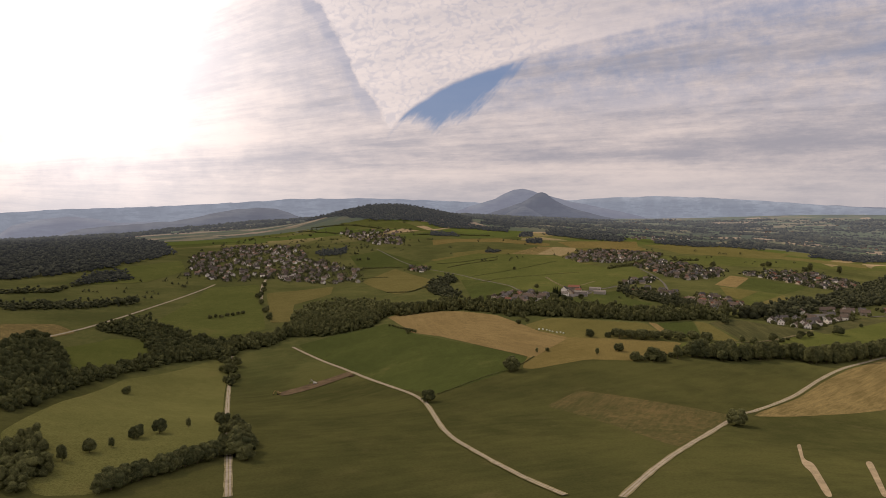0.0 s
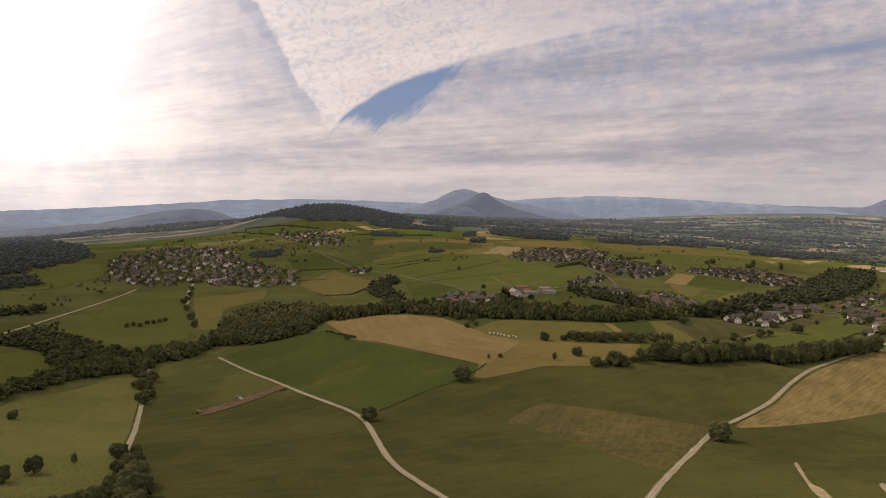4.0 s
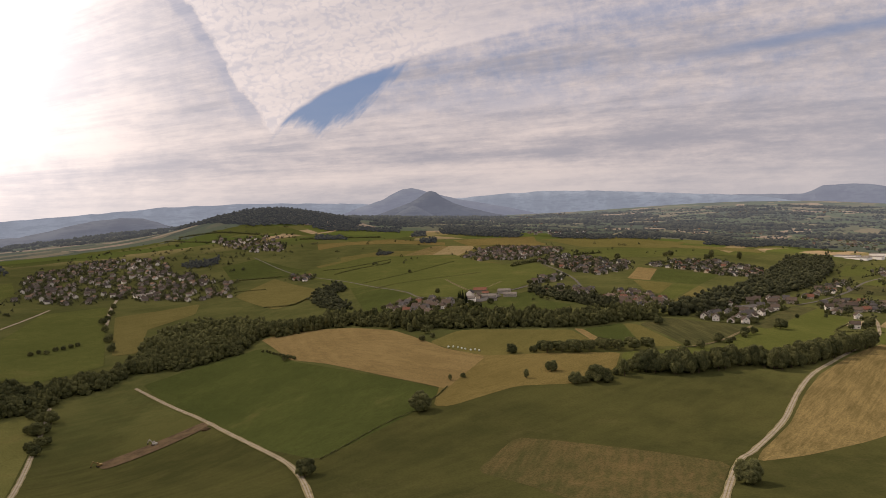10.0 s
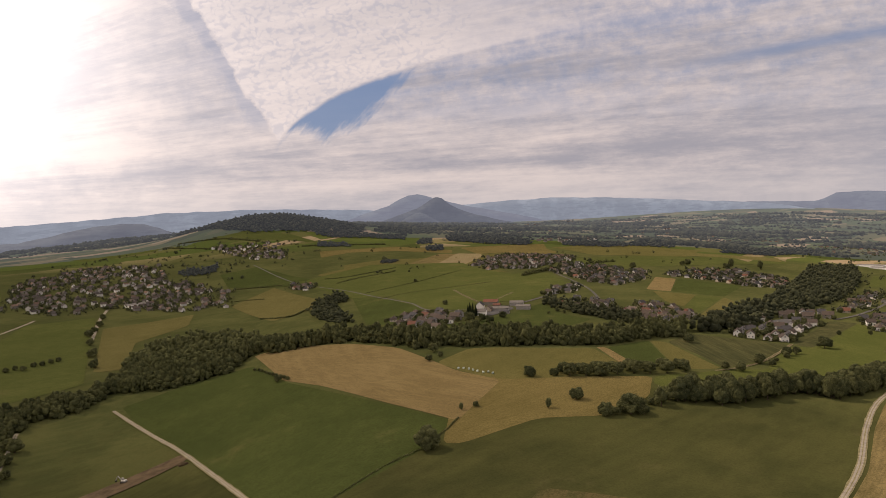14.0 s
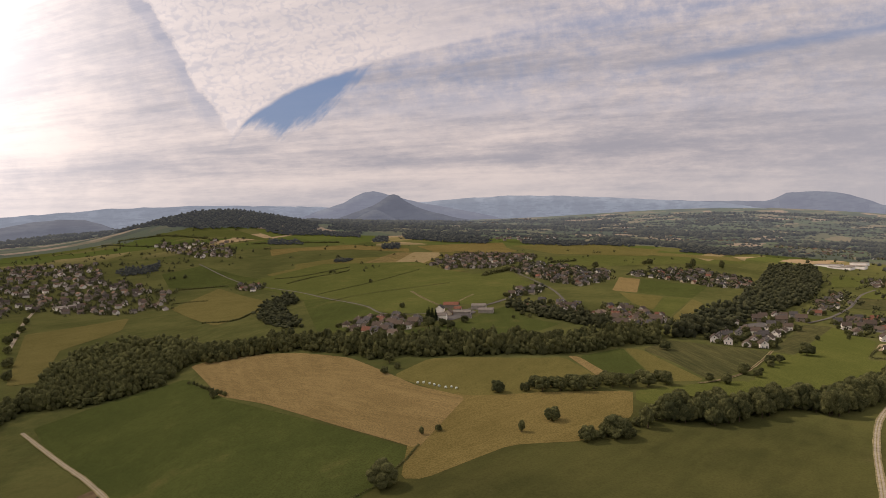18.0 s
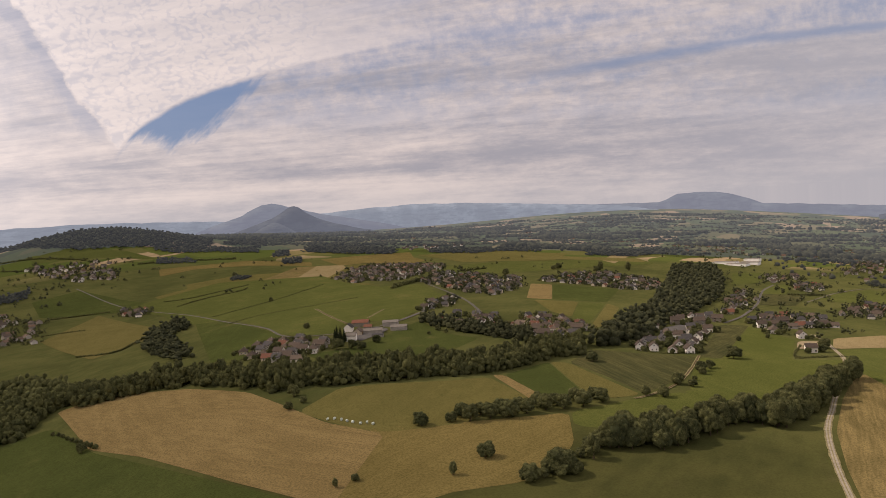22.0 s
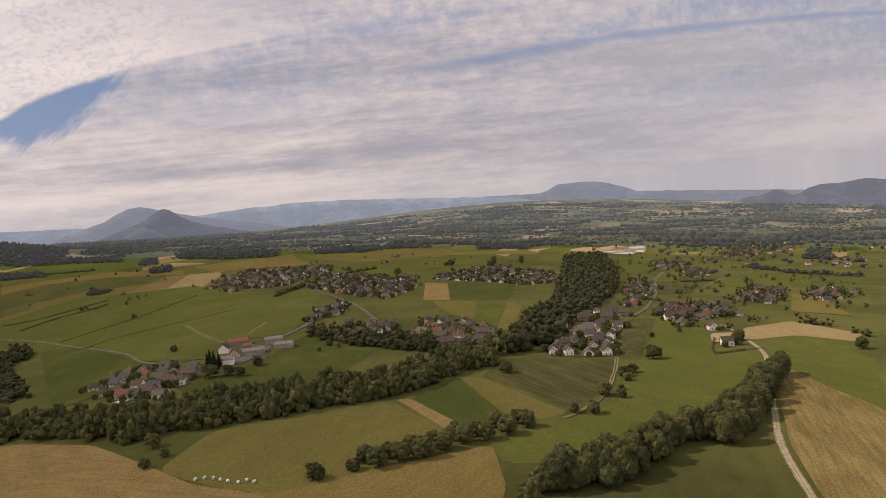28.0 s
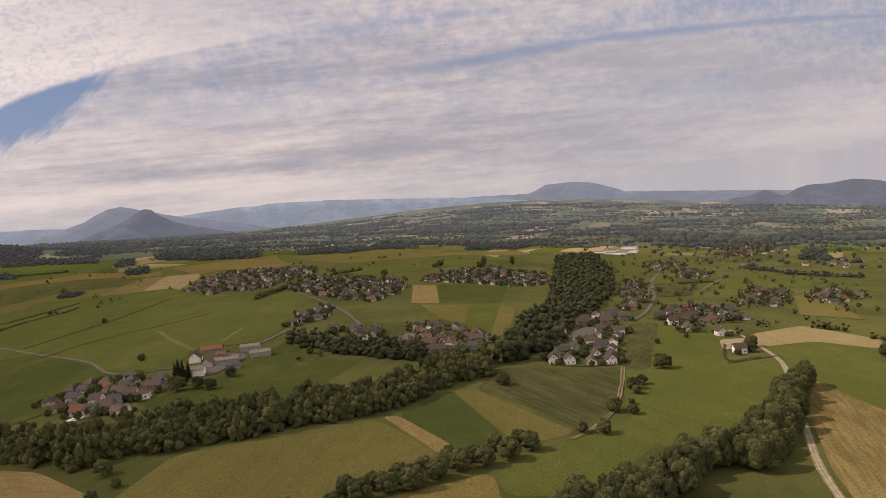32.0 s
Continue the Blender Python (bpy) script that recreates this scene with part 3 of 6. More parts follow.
def road(name, label, points, width):
    """A lane: worn verge, surface, and for gravel a grass strip in the middle."""
    line = smooth_line(points)
    paved = "asphalt" in label
    up = 0.35 if math.hypot(*points[0]) > 550 else 0.0
    verge = 0.3 if paved else 0.8
    base = tagged(part(name, ribbon(name, line, -width / 2 - verge, width / 2 + verge, 0.26 + up, "gravel_verge", 0.35)), label, "road", kind="structure")
    if paved:
        part("surface", ribbon("surface", line, -width / 2, width / 2, 0.31 + up, "asphalt"), base)
    elif "earth" in label:
        part("surface", ribbon("surface", line, -width / 2, width / 2, 0.31 + up, "bare_earth", 0.3), base, "worn brown earth")
    else:
        part("wheel_track", ribbon("wheel_track", line, -width / 2, -0.25, 0.31 + up, "gravel", 0.12), base, "pale gravel wheel track")
        part("wheel_track", ribbon("wheel_track", line, 0.25, width / 2, 0.31 + up, "gravel", 0.12), base, "pale gravel wheel track")
    return base


def ridge(name, label, mat, crest, depth):
    """A far mountain: a crest line with slopes before and behind, broken by gullies."""
    line = []
    for (x0, y0, z0), (x1, y1, z1) in zip(crest, crest[1:]):
        n = max(2, int(math.hypot(x1 - x0, y1 - y0) / 28))
        line += [(x0 + (x1 - x0) * k / n, y0 + (y1 - y0) * k / n, z0 + (z1 - z0) * k / n) for k in range(n)]
    line.append(crest[-1])
    rows, verts, faces = 10, [], []
    for x, y, z in line:
        d = math.hypot(x - 30, y - 150)
        ux, uy = (x - 30) / d, (y - 150) / d
        z += 5 * noise.noise((x * 0.013, y * 0.013, 0.0)) + 2.5 * noise.noise((x * 0.05, y * 0.05, 3.0))
        for r in range(rows + 1):
            t = r / rows
            out = depth * t
            qx, qy = x - ux * out, y - uy * out
            fall = (z + 420) * (t**1.15)
            rough = 14 * t * (1 - t * 0.4) * noise.noise((qx * 0.008, qy * 0.008, 7.0)) + 8 * t * noise.noise((qx * 0.03, qy * 0.03, 1.0))
            verts.append((qx, qy, z - fall + rough))
        verts.append((x + ux * 60, y + uy * 60, z - 60))
    w = rows + 2
    for k in range(len(line) - 1):
        a, b = k * w, (k + 1) * w
        faces += [(a + r, b + r, b + r + 1, a + r + 1) for r in range(rows)]
        faces.append((a, a + w - 1, b + w - 1, b))
    return tagged(part(name, mesh_from(name, verts, faces, mat, True)), label, "mountain", kind="structure")


# ---- trees ----
def ball(subdivisions):
    bm = bmesh.new()
    bmesh.ops.create_icosphere(bm, subdivisions=subdivisions, radius=1.0)
    v = np.array([x.co[:] for x in bm.verts])
    f = np.array([[q.index for q in face.verts] for face in bm.faces])
    bm.free()
    return v, f


BALL_FINE, BALL_COARSE = ball(3), ball(2)


def crown_arrays(rng, lobes, leaves, fine, tall=1.0, foot=0.20, ball_mesh=None):
    """Unit crown (1 high, about 0.9 wide): broken lobes and loose leaf clumps round them."""
    bv, bf = ball_mesh or (BALL_FINE if fine else BALL_COARSE)
    verts, faces, count = [], [], 0
    centres = []
    for k in range(lobes):
        a = k * 2.4 + rng.uniform(0, 0.7)
        up = foot + (0.82 - foot) * ((k + 0.5) / lobes)
        wide = 0.27 * math.sin(math.pi * min(0.95, max(0.12, up * 0.9 + 0.06))) * rng.uniform(0.55, 1.15) / 0.9
        c = np.array([math.cos(a) * wide, math.sin(a) * wide, up])
        r = rng.uniform(0.13, 0.235) * (1.1 - 0.35 * up)
        centres.append((c, r))
        swell = 1 + 0.22 * np.sin(bv @ rng.uniform(-5, 5, 3) + rng.uniform(0, 6)) + 0.16 * np.sin(bv @ rng.uniform(-9, 9, 3)) + 0.10 * rng.uniform(-1, 1, len(bv))
        verts.append(c + bv * r * swell[:, None] * np.array([1, 1, tall]))
        faces.append(bf + count)
        count += len(bv)
    n = leaves
    pick = rng.integers(0, lobes, n)
    way = rng.normal(size=(n, 3))
    way[:, 2] = np.abs(way[:, 2]) * 0.9 - 0.25
    way /= np.linalg.norm(way, axis=1, keepdims=True)
    c = np.array([centres[i][0] for i in pick])
    r = np.array([centres[i][1] for i in pick])[:, None]
    mid = c + way * r * rng.uniform(0.85, 1.28, (n, 1))
    u = np.cross(way, rng.normal(size=(n, 3)))
    u /= np.linalg.norm(u, axis=1, keepdims=True) + 1e-9
    w = np.cross(way, u) + way * rng.uniform(-0.8, 0.8, (n, 1))
    size = rng.uniform(0.014, 0.036, (n, 1)) * (1.0 if fine else 1.35)
    quad = np.stack([mid - u * size, mid + w * size * 0.8, mid + u * size, mid - w * size * 0.8], 1).reshape(-1, 3)
    verts.append(quad)
    i = count + np.arange(n) * 4
    faces.append(np.stack([i, i + 1, i + 2], 1))
    faces.append(np.stack([i, i + 2, i + 3], 1))
    return np.concatenate(verts), np.concatenate(faces)


def array_mesh(name, verts, tris, mat, smooth=False):
    me = bpy.data.meshes.new(name)
    n, f = len(verts), len(tris)
    me.vertices.add(n)
    me.vertices.foreach_set("co", np.asarray(verts, np.float32).ravel())
    me.loops.add(f * 3)
    me.loops.foreach_set("vertex_index", np.asarray(tris, np.int32).ravel())
    me.polygons.add(f)
    me.polygons.foreach_set("loop_start", np.arange(f, dtype=np.int32) * 3)
    me.polygons.foreach_set("loop_total", np.full(f, 3, np.int32))
    me.materials.append(MATS[mat])
    me.update(calc_edges=True)
    return me


def limb_mesh(name, rng, boughs=6):
    """Tapered trunk with limbs that reach into the crown (unit height)."""
    verts, faces = [], []

    def tube(a, b, ra, rb, sides=7):
        a, b = Vector(a), Vector(b)
        turn = (b - a).to_track_quat("Z", "Y")
        n = len(verts)
        for p, r in ((a, ra), (b, rb)):
            for s in range(sides):
                ang = 2 * math.pi * s / sides
                verts.append(p + turn @ Vector((math.cos(ang) * r, math.sin(ang) * r, 0)))
        faces.extend([(n + s, n + (s + 1) % sides, n + sides + (s + 1) % sides, n + sides + s) for s in range(sides)])

    tube((0, 0, -0.06), (0.01, 0, 0.25), 0.034, 0.026)
    tube((0.01, 0, 0.25), (0.0, 0.015, 0.7), 0.026, 0.010)
    for k in range(boughs):
        a = k * 2.4
        z = 0.18 + 0.07 * k
        tube((0, 0, z), (math.cos(a) * 0.24, math.sin(a) * 0.24, z + 0.2), 0.013, 0.004, 5)
    return mesh_from(name, verts, faces, "bark")


def tree_kind(name, label, seed, lobes, leaves, tall, mat, thin=1.0, foot=0.30):
    rng = np.random.default_rng(seed)
    trunk = limb_mesh("trunk", rng)
    v, f = crown_arrays(rng, lobes, leaves, True, tall, foot)
    v = v * np.array([thin, thin, 1])
    crown = array_mesh("crown", v, f, mat)
    return name, label, trunk, crown


def conifer_kind():
    rng = np.random.default_rng(77)
    n = 1500
    z = rng.uniform(0.06, 1.0, n)
    tier = 0.75 + 0.25 * np.sin(z * 60)
    r = 0.24 * (1.02 - z) * tier * np.sqrt(rng.uniform(0.2, 1, n))
    a = rng.uniform(0, 6.283, n)
    mid = np.stack([np.cos(a) * r, np.sin(a) * r, z], 1)
    out = np.stack([np.cos(a), np.sin(a), np.full(n, -0.5)], 1)
    side = np.stack([-np.sin(a), np.cos(a), np.zeros(n)], 1)
    s = rng.uniform(0.03, 0.06, (n, 1)) * (1.15 - z[:, None])
    verts = np.stack([mid - side * s, mid + out * s * 1.6, mid + side * s, mid - out * s * 0.4], 1).reshape(-1, 3)
    i = np.arange(n) * 4
    faces = np.concatenate([np.stack([i, i + 1, i + 2], 1), np.stack([i, i + 2, i + 3], 1)])
    return "conifer", "tall dark green spruce with drooping tiers beside the farm", limb_mesh("trunk", rng, 2), array_mesh("crown", verts, faces, "needles")


TREES = {
    "round": [tree_kind("tree", label, 10 + k, lobes + 5, 4200, tall, "leaves") for k, (label, lobes, tall) in enumerate([
        ("broad dark green leafy tree with a rounded crown", 13, 1.0), ("full-crowned green deciduous tree standing in grass", 15, 0.9),
        ("wide green field tree with an uneven crown", 11, 0.95), ("dense green oak-like tree with heavy limbs", 16, 1.05)])],
    "thin": [tree_kind("tree", "slim sparse green tree with a ragged crown", 30 + k, 10, 2200, 1.2, "leaves", 0.62) for k in range(2)],
    "conifer": [conifer_kind()],
}
PLANT = random.Random(11)


def plant(kind, rows, group=""):
    for x, y, tall in rows:
        name, label, trunk, crown = PLANT.choice(TREES[kind])
        if tall < 5.5:
            name, label = "bush", "low dark green leafy bush in the field"
        spread = tall * (PLANT.uniform(0.7, 0.92) if group else PLANT.uniform(0.95, 1.25) if kind == "round" else 1.0)
        base = pose(x, y, float(land(x, y)) + 0.1, 0, 0, PLANT.uniform(0, 360)) @ Matrix.Diagonal((spread, spread, tall, 1))
        root = new(name, trunk)
        root.matrix_basis = base
        part("crown", crown, root)
        tagged(root, label, "bush" if tall < 5.5 else "tree", group)


def plant_round(rows):
    plant("round", rows)


def plant_thin(rows):
    plant("thin", rows)


def plant_conifer(rows):
    plant("conifer", rows)


def spread_points(outline, gap, rng):
    xs, ys = [p[0] for p in outline], [p[1] for p in outline]
    pts = []
    for row, y in enumerate(np.arange(min(ys), max(ys), gap * 0.87)):
        for x in np.arange(min(xs) + (row % 2) * gap / 2, max(xs), gap):
            q = (x + rng.uniform(-0.36, 0.36) * gap, y + rng.uniform(-0.36, 0.36) * gap)
            if inside(*q, outline):
                pts.append(q)
    return pts


def grove(outline, gap):
    rng = random.Random(4)
    plant("round", [(x, y, rng.uniform(10, 19)) for x, y in spread_points(outline, gap, rng)], "trees of the grove")


WOOD_RNG = np.random.default_rng(21)
WOOD_CROWNS = [crown_arrays(WOOD_RNG, 7, 520, False, 0.95) for _ in range(8)]
FAR_CROWNS = [crown_arrays(WOOD_RNG, 4, 24, False, 1.0) for _ in range(5)]
DISTANT_CROWNS = [crown_arrays(WOOD_RNG, 4, 14, False, 1.0, ball_mesh=ball(1)) for _ in range(6)]


def wood(name, label, outline, gap, tall):
    """A wood: crowns by the hundred, uneven in height, joined into one mesh."""
    rng = np.random.default_rng(len(outline) * 31 + int(gap * 7) + abs(outline[0][0]))
    pts = spread_points(outline, gap, rng)
    if not pts:
        return
    level = land(np.array([p[0] for p in pts]), np.array([p[1] for p in pts]))
    verts, faces, count = [], [], 0
    for (x, y), z in zip(pts, level):
        away = math.hypot(x - 60, y - 250)
        shapes = DISTANT_CROWNS if away > 1150 else FAR_CROWNS if away > 820 else WOOD_CROWNS
        v, f = shapes[rng.integers(len(shapes))]
        h = tall * (1.35 if rng.uniform() < 0.1 else rng.uniform(0.6, 1.2))
        w = gap * 1.6 * rng.uniform(0.8, 1.3)
        a = rng.uniform(0, 6.283)
        c, s = math.cos(a), math.sin(a)
        q = v * (w, w, h * 1.05)
        verts.append(np.stack([q[:, 0] * c - q[:, 1] * s + x, q[:, 0] * s + q[:, 1] * c + y, q[:, 2] - h * 0.10 + z], 1))
        faces.append(f + count)
        count += len(v)
    # woods beyond 1400 m get leaves with haze painted in as a glow
    me = array_mesh(name, np.concatenate(verts), np.concatenate(faces), "leaves_hazed" if math.hypot(*outline[0]) > 1400 else "leaves_far" if math.hypot(*outline[0]) > 1100 else "leaves")
    tagged(part(name, me), label, "wood", kind="stuff")


def hedge(points, width, tall):
    line = smooth_line(points, max(1.6, width * 0.7))
    rng = np.random.default_rng(len(line))
    verts, faces, count = [], [], 0
    for p in line:
        v, f = FAR_CROWNS[rng.integers(len(FAR_CROWNS))]
        x, y = p.x + rng.uniform(-0.3, 0.3) * width, p.y + rng.uniform(-0.3, 0.3) * width
        h = tall * rng.uniform(0.6, 1.3)
        verts.append(v * (width * 1.6, width * 1.6, h * 1.1) + (x, y, float(land(x, y)) - h * 0.12))
        faces.append(f + count)
        count += len(v)
    tagged(part("hedge", array_mesh("hedge", np.concatenate(verts), np.concatenate(faces), "leaves")), "dark green overgrown field hedge between meadows", "hedge", kind="stuff")


# ---- houses ----
def box_mesh(name, lo, hi, mat, bevel=0.0):
    bm = bmesh.new()
    bmesh.ops.create_cube(bm, size=1.0)
    for v in bm.verts:
        v.co = [a + (b - a) * (c + 0.5) for a, b, c in zip(lo, hi, v.co)]
    if bevel:
        bmesh.ops.bevel(bm, geom=bm.edges[:], offset=bevel, segments=1, affect="EDGES")
    me = bpy.data.meshes.new(name)
    bm.to_mesh(me)
    bm.free()
    me.materials.append(MATS[mat])
    return me


def gable_wall(name, w, l, eave, rise, mat):
    """Four walls of a gabled house with the ridge along y."""
    x, y = w / 2, l / 2
    v = [(-x, -y, -1.5), (x, -y, -1.5), (x, y, -1.5), (-x, y, -1.5), (-x, -y, eave), (x, -y, eave), (x, y, eave), (-x, y, eave), (0, -y, eave + rise), (0, y, eave + rise)]
    f = [(0, 1, 5, 8, 4), (2, 3, 7, 9, 6), (1, 2, 6, 5), (3, 0, 4, 7), (4, 8, 9, 7), (5, 6, 9, 8)]
    return mesh_from(name, v, f, mat)


def roof_mesh(name, w, l, eave, rise, mat, over=0.6, hip=0.0, thick=0.22):
    """Two roof slopes with overhang and thickness; hip cuts the ridge ends back."""
    x, y = w / 2 + over, l / 2 + over
    drop = rise * over / (w / 2)
    low, top, ry = eave - drop + 0.12, eave + rise + 0.16, y - hip
    v = [(-x, -y, low), (x, -y, low), (x, y, low), (-x, y, low), (0, -ry, top), (0, ry, top)]
    v += [(a * 0.985, b, c - thick) for a, b, c in v]
    f = [(0, 4, 5, 3), (1, 2, 5, 4), (6, 9, 11, 10), (7, 10, 11, 8), (0, 3, 9, 6), (2, 1, 7, 8)]
    f += [(0, 1, 4), (3, 5, 2)] if hip else [(0, 6, 10, 4), (4, 10, 7, 1), (3, 5, 11, 9), (5, 2, 8, 11)]
    f += [(0, 6, 7, 1), (2, 8, 9, 3)] if hip else []
    return mesh_from(name, v, f, mat)


def house_kind(label, w, l, eave, rise, wall, roof, hip=0.0, rich=True, name="house"):
    """A house with walls, roof, chimney, door and framed windows, standing on its own empty."""
    root = new(name)
    tagged(root, label, "house")
    part("wall", gable_wall("wall", w, l, eave, 0.01 if hip else rise, wall), root)
    part("roof", roof_mesh("roof", w, l, eave, rise, roof, hip=hip), root)
    if not rich:
        return root
    part("chimney", box_mesh("chimney", (w * 0.16, l * 0.15, eave + rise * 0.4), (w * 0.16 + 0.7, l * 0.15 + 0.7, eave + rise + 0.8), "stone_wall", 0.04), root)
    shut = box_mesh("shutter", (-0.03, -0.32, -0.75), (0.03, 0.32, 0.75), "wood_brown")
    pane = box_mesh("pane", (-0.02, -0.5, -0.65), (0.02, 0.5, 0.65), "window_glass")
    frame_me = mesh_from("window", [(s * 0.05, y, z) for s in (-1, 1) for y, z in ((-0.6, -0.75), (0.6, -0.75), (0.6, 0.75), (-0.6, 0.75), (-0.5, -0.65), (0.5, -0.65), (0.5, 0.65), (-0.5, 0.65))],
                         [(8 + a, 8 + (a + 1) % 4, 12 + (a + 1) % 4, 12 + a) for a in range(4)] + [(a, (a + 1) % 4, 8 + (a + 1) % 4, 8 + a) for a in range(4)], "white_paint")
    rows = [1.4] + ([4.1] if eave > 4.6 else [])
    for side in (-1, 1):
        for z in rows:
            for y in (-l * 0.28, l * 0.24):
                win = part("window", frame_me, root, at=pose(side * (w / 2 + 0.03), y, z, 0, 0, 0 if side > 0 else 180))
                part("pane", pane, win)
                part("shutter", shut, win, at=pose(0.03, 0.94, 0))
        for z in rows + [eave + 0.6] * (0 if hip else 1):
            for x in ((-w * 0.24, w * 0.24) if z < eave else (0,)):
                win = part("window", frame_me, root, at=pose(x, side * (l / 2 + 0.03), z, 0, 0, 90 * side))
                part("pane", pane, win)
    part("door", box_mesh("door", (w / 2, -0.5, -0.1), (w / 2 + 0.08, 0.5, 2.05), "wood_brown"), root)
    return root


HOUSES = [
    house_kind("white rendered house with a brown tiled gable roof", 7.6, 9.4, 4.6, 3.2, "render_white", "tiles_brown"),
    house_kind("cream rendered house with a red tiled gable roof", 8.2, 9.6, 3.3, 3.2, "render_cream", "tiles_red"),
    house_kind("pale grey house with a dark tiled gable roof", 7.6, 9.0, 4.8, 3.0, "render_grey", "tiles_slate"),
    house_kind("white house with a hipped tan tiled roof", 8.6, 9.6, 4.6, 3.2, "render_white", "tiles_tan", 3.0),
    house_kind("cream house with a hipped brown tiled roof", 8.2, 9.4, 3.3, 3.0, "render_cream", "tiles_brown", 2.9),
    house_kind("old stone village house with a brown tiled roof", 8.4, 12.5, 5.2, 3.6, "stone_wall", "tiles_brown"),
    house_kind("white bungalow with a tan tiled gable roof", 8.2, 11.5, 2.9, 2.8, "render_white", "tiles_tan"),
]
PLAIN_HOUSES = [house_kind(label, w, l, eave, rise, wall, roof, hip, False) for label, w, l, eave, rise, wall, roof, hip in (
    ("distant white house with a dark tiled gable roof", 7.0, 9.0, 3.6, 2.9, "render_white", "tiles_slate", 0.0),
    ("distant cream house with a dark tiled roof", 7.2, 9.0, 3.0, 3.0, "render_cream", "tiles_slate", 0.0),
    ("distant white house with a hipped dark roof", 7.6, 8.6, 3.4, 2.8, "render_white", "tiles_slate", 2.8),
    ("distant stone house with a brown tiled roof", 7.4, 10.8, 4.2, 3.2, "stone_wall", "tiles_brown", 0.0),
    ("distant grey house with a tan tiled roof", 7.0, 9.4, 3.2, 2.9, "render_grey", "tiles_tan", 0.0),
    ("distant pale house with a red tiled roof", 7.0, 9.0, 3.2, 2.8, "render_cream", "tiles_red", 0.0))]
TOWN = random.Random(8)
USED = set()


def settle(root, x, y, turn):
    at = pose(x, y, float(land(x, y)) + 0.3, 0, 0, turn)
    if root.name in USED:
        root = copy_thing(root, at)
    else:
        USED.add(root.name)
        root.matrix_basis = at
    return root


def garden_tree(x, y, tall):
    plant("round", [(x, y, tall)])


def place_houses(name, rows):
    for x, y, kind, turn in rows:
        tagged(settle(HOUSES[kind], x, y, turn + TOWN.uniform(-6, 6)), group=f"houses of the {name.replace('_', ' ')}")
        for _ in range(4):
            a = TOWN.uniform(0, 6.28)
            garden_tree(x + 10 * math.cos(a), y + 10 * math.sin(a), TOWN.uniform(2.5, 7.5))


def far_houses(lots):
    """Houses of a far village: gabled walls and roofs, joined."""
    walls, roofs, wf, rf = [], [], [], []
    for x, y in lots:
        z = float(land(x, y))
        w, l, e, r = TOWN.uniform(3.0, 4.2), TOWN.uniform(3.8, 5.6), TOWN.uniform(3.0, 5.0), TOWN.uniform(2.4, 3.4)
        a = radians(30 + TOWN.choice((0, 90)) + TOWN.uniform(-20, 20))
        c, s = math.cos(a), math.sin(a)

        def turned(pts):
            return [(x + p * c - q * s, y + p * s + q * c, z + t) for p, q, t in pts]

        n = len(walls)
        walls += turned([(-w, -l, -2), (w, -l, -2), (w, l, -2), (-w, l, -2), (-w, -l, e), (w, -l, e), (w, l, e), (-w, l, e), (0, -l, e + r), (0, l, e + r)])
        wf += [tuple(n + k for k in q) for q in ((0, 1, 5, 8, 4), (2, 3, 7, 9, 6), (1, 2, 6, 5), (3, 0, 4, 7))]
        n = len(roofs)
        roofs += turned([(-w - 0.6, -l - 0.6, e - 0.2), (w + 0.6, -l - 0.6, e - 0.2), (w + 0.6, l + 0.6, e - 0.2), (-w - 0.6, l + 0.6, e - 0.2), (0, -l - 0.6, e + r + 0.2), (0, l + 0.6, e + r + 0.2)])
        rf += [(n, n + 4, n + 5, n + 3), (n + 1, n + 2, n + 5, n + 4)]
    if lots:
        me = mesh_from("far_houses", walls + roofs, wf + [tuple(k + len(walls) for k in q) for q in rf], "far_render")
        me.materials.append(MATS["far_tiles"])
        index = np.zeros(len(me.polygons), np.int32)
        index[len(wf):] = 1
        me.polygons.foreach_set("material_index", index)
        tagged(part("far_houses", me), "distant white and cream village houses with brown tiled roofs", "houses", kind="stuff")


def settlement(name, outline, gap):
    """Houses with their garden trees, spread over an outline; the farthest houses are joined."""
    away = math.hypot(*outline[0])
    joined, plainer = away > 1640, away > 1150
    spots = spread_points(outline, gap, TOWN)
    green, lots = [], []
    for x, y in spots:
        if TOWN.random() < (0.35 if joined else 0.22):
            green.append((x, y))
            continue
        if joined:
            lots.append((x, y))
        else:
            tagged(settle(TOWN.choice(PLAIN_HOUSES if plainer else HOUSES), x, y, 30 + TOWN.choice((0, 90)) + TOWN.uniform(-20, 20)),
                   group=f"houses of the {name.replace('_', ' ')}")
        for _ in range(7 if plainer else 7):
            a, r = TOWN.uniform(0, 6.28), gap * TOWN.uniform(0.42, 0.66)
            green.append((x + r * math.cos(a), y + r * math.sin(a)))
    if joined:
        far_houses(lots)
    verts, faces, count = [], [], 0
    for x, y in green:
        v, f = TOWN.choice(DISTANT_CROWNS if math.hypot(x, y) > 1200 else FAR_CROWNS if math.hypot(x, y) > 900 else WOOD_CROWNS)
        h = TOWN.choice((TOWN.uniform(3, 5), TOWN.uniform(4, 8), TOWN.uniform(6, 11)))
        verts.append(v * (h * 0.95, h * 0.95, h) + (x, y, float(land(x, y)) - 0.4))
        faces.append(f + count)
        count += len(v)
    if verts:
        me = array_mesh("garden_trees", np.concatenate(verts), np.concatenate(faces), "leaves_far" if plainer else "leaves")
        tagged(part("garden_trees", me), "garden trees and hedges between the village houses", "garden trees", kind="stuff")


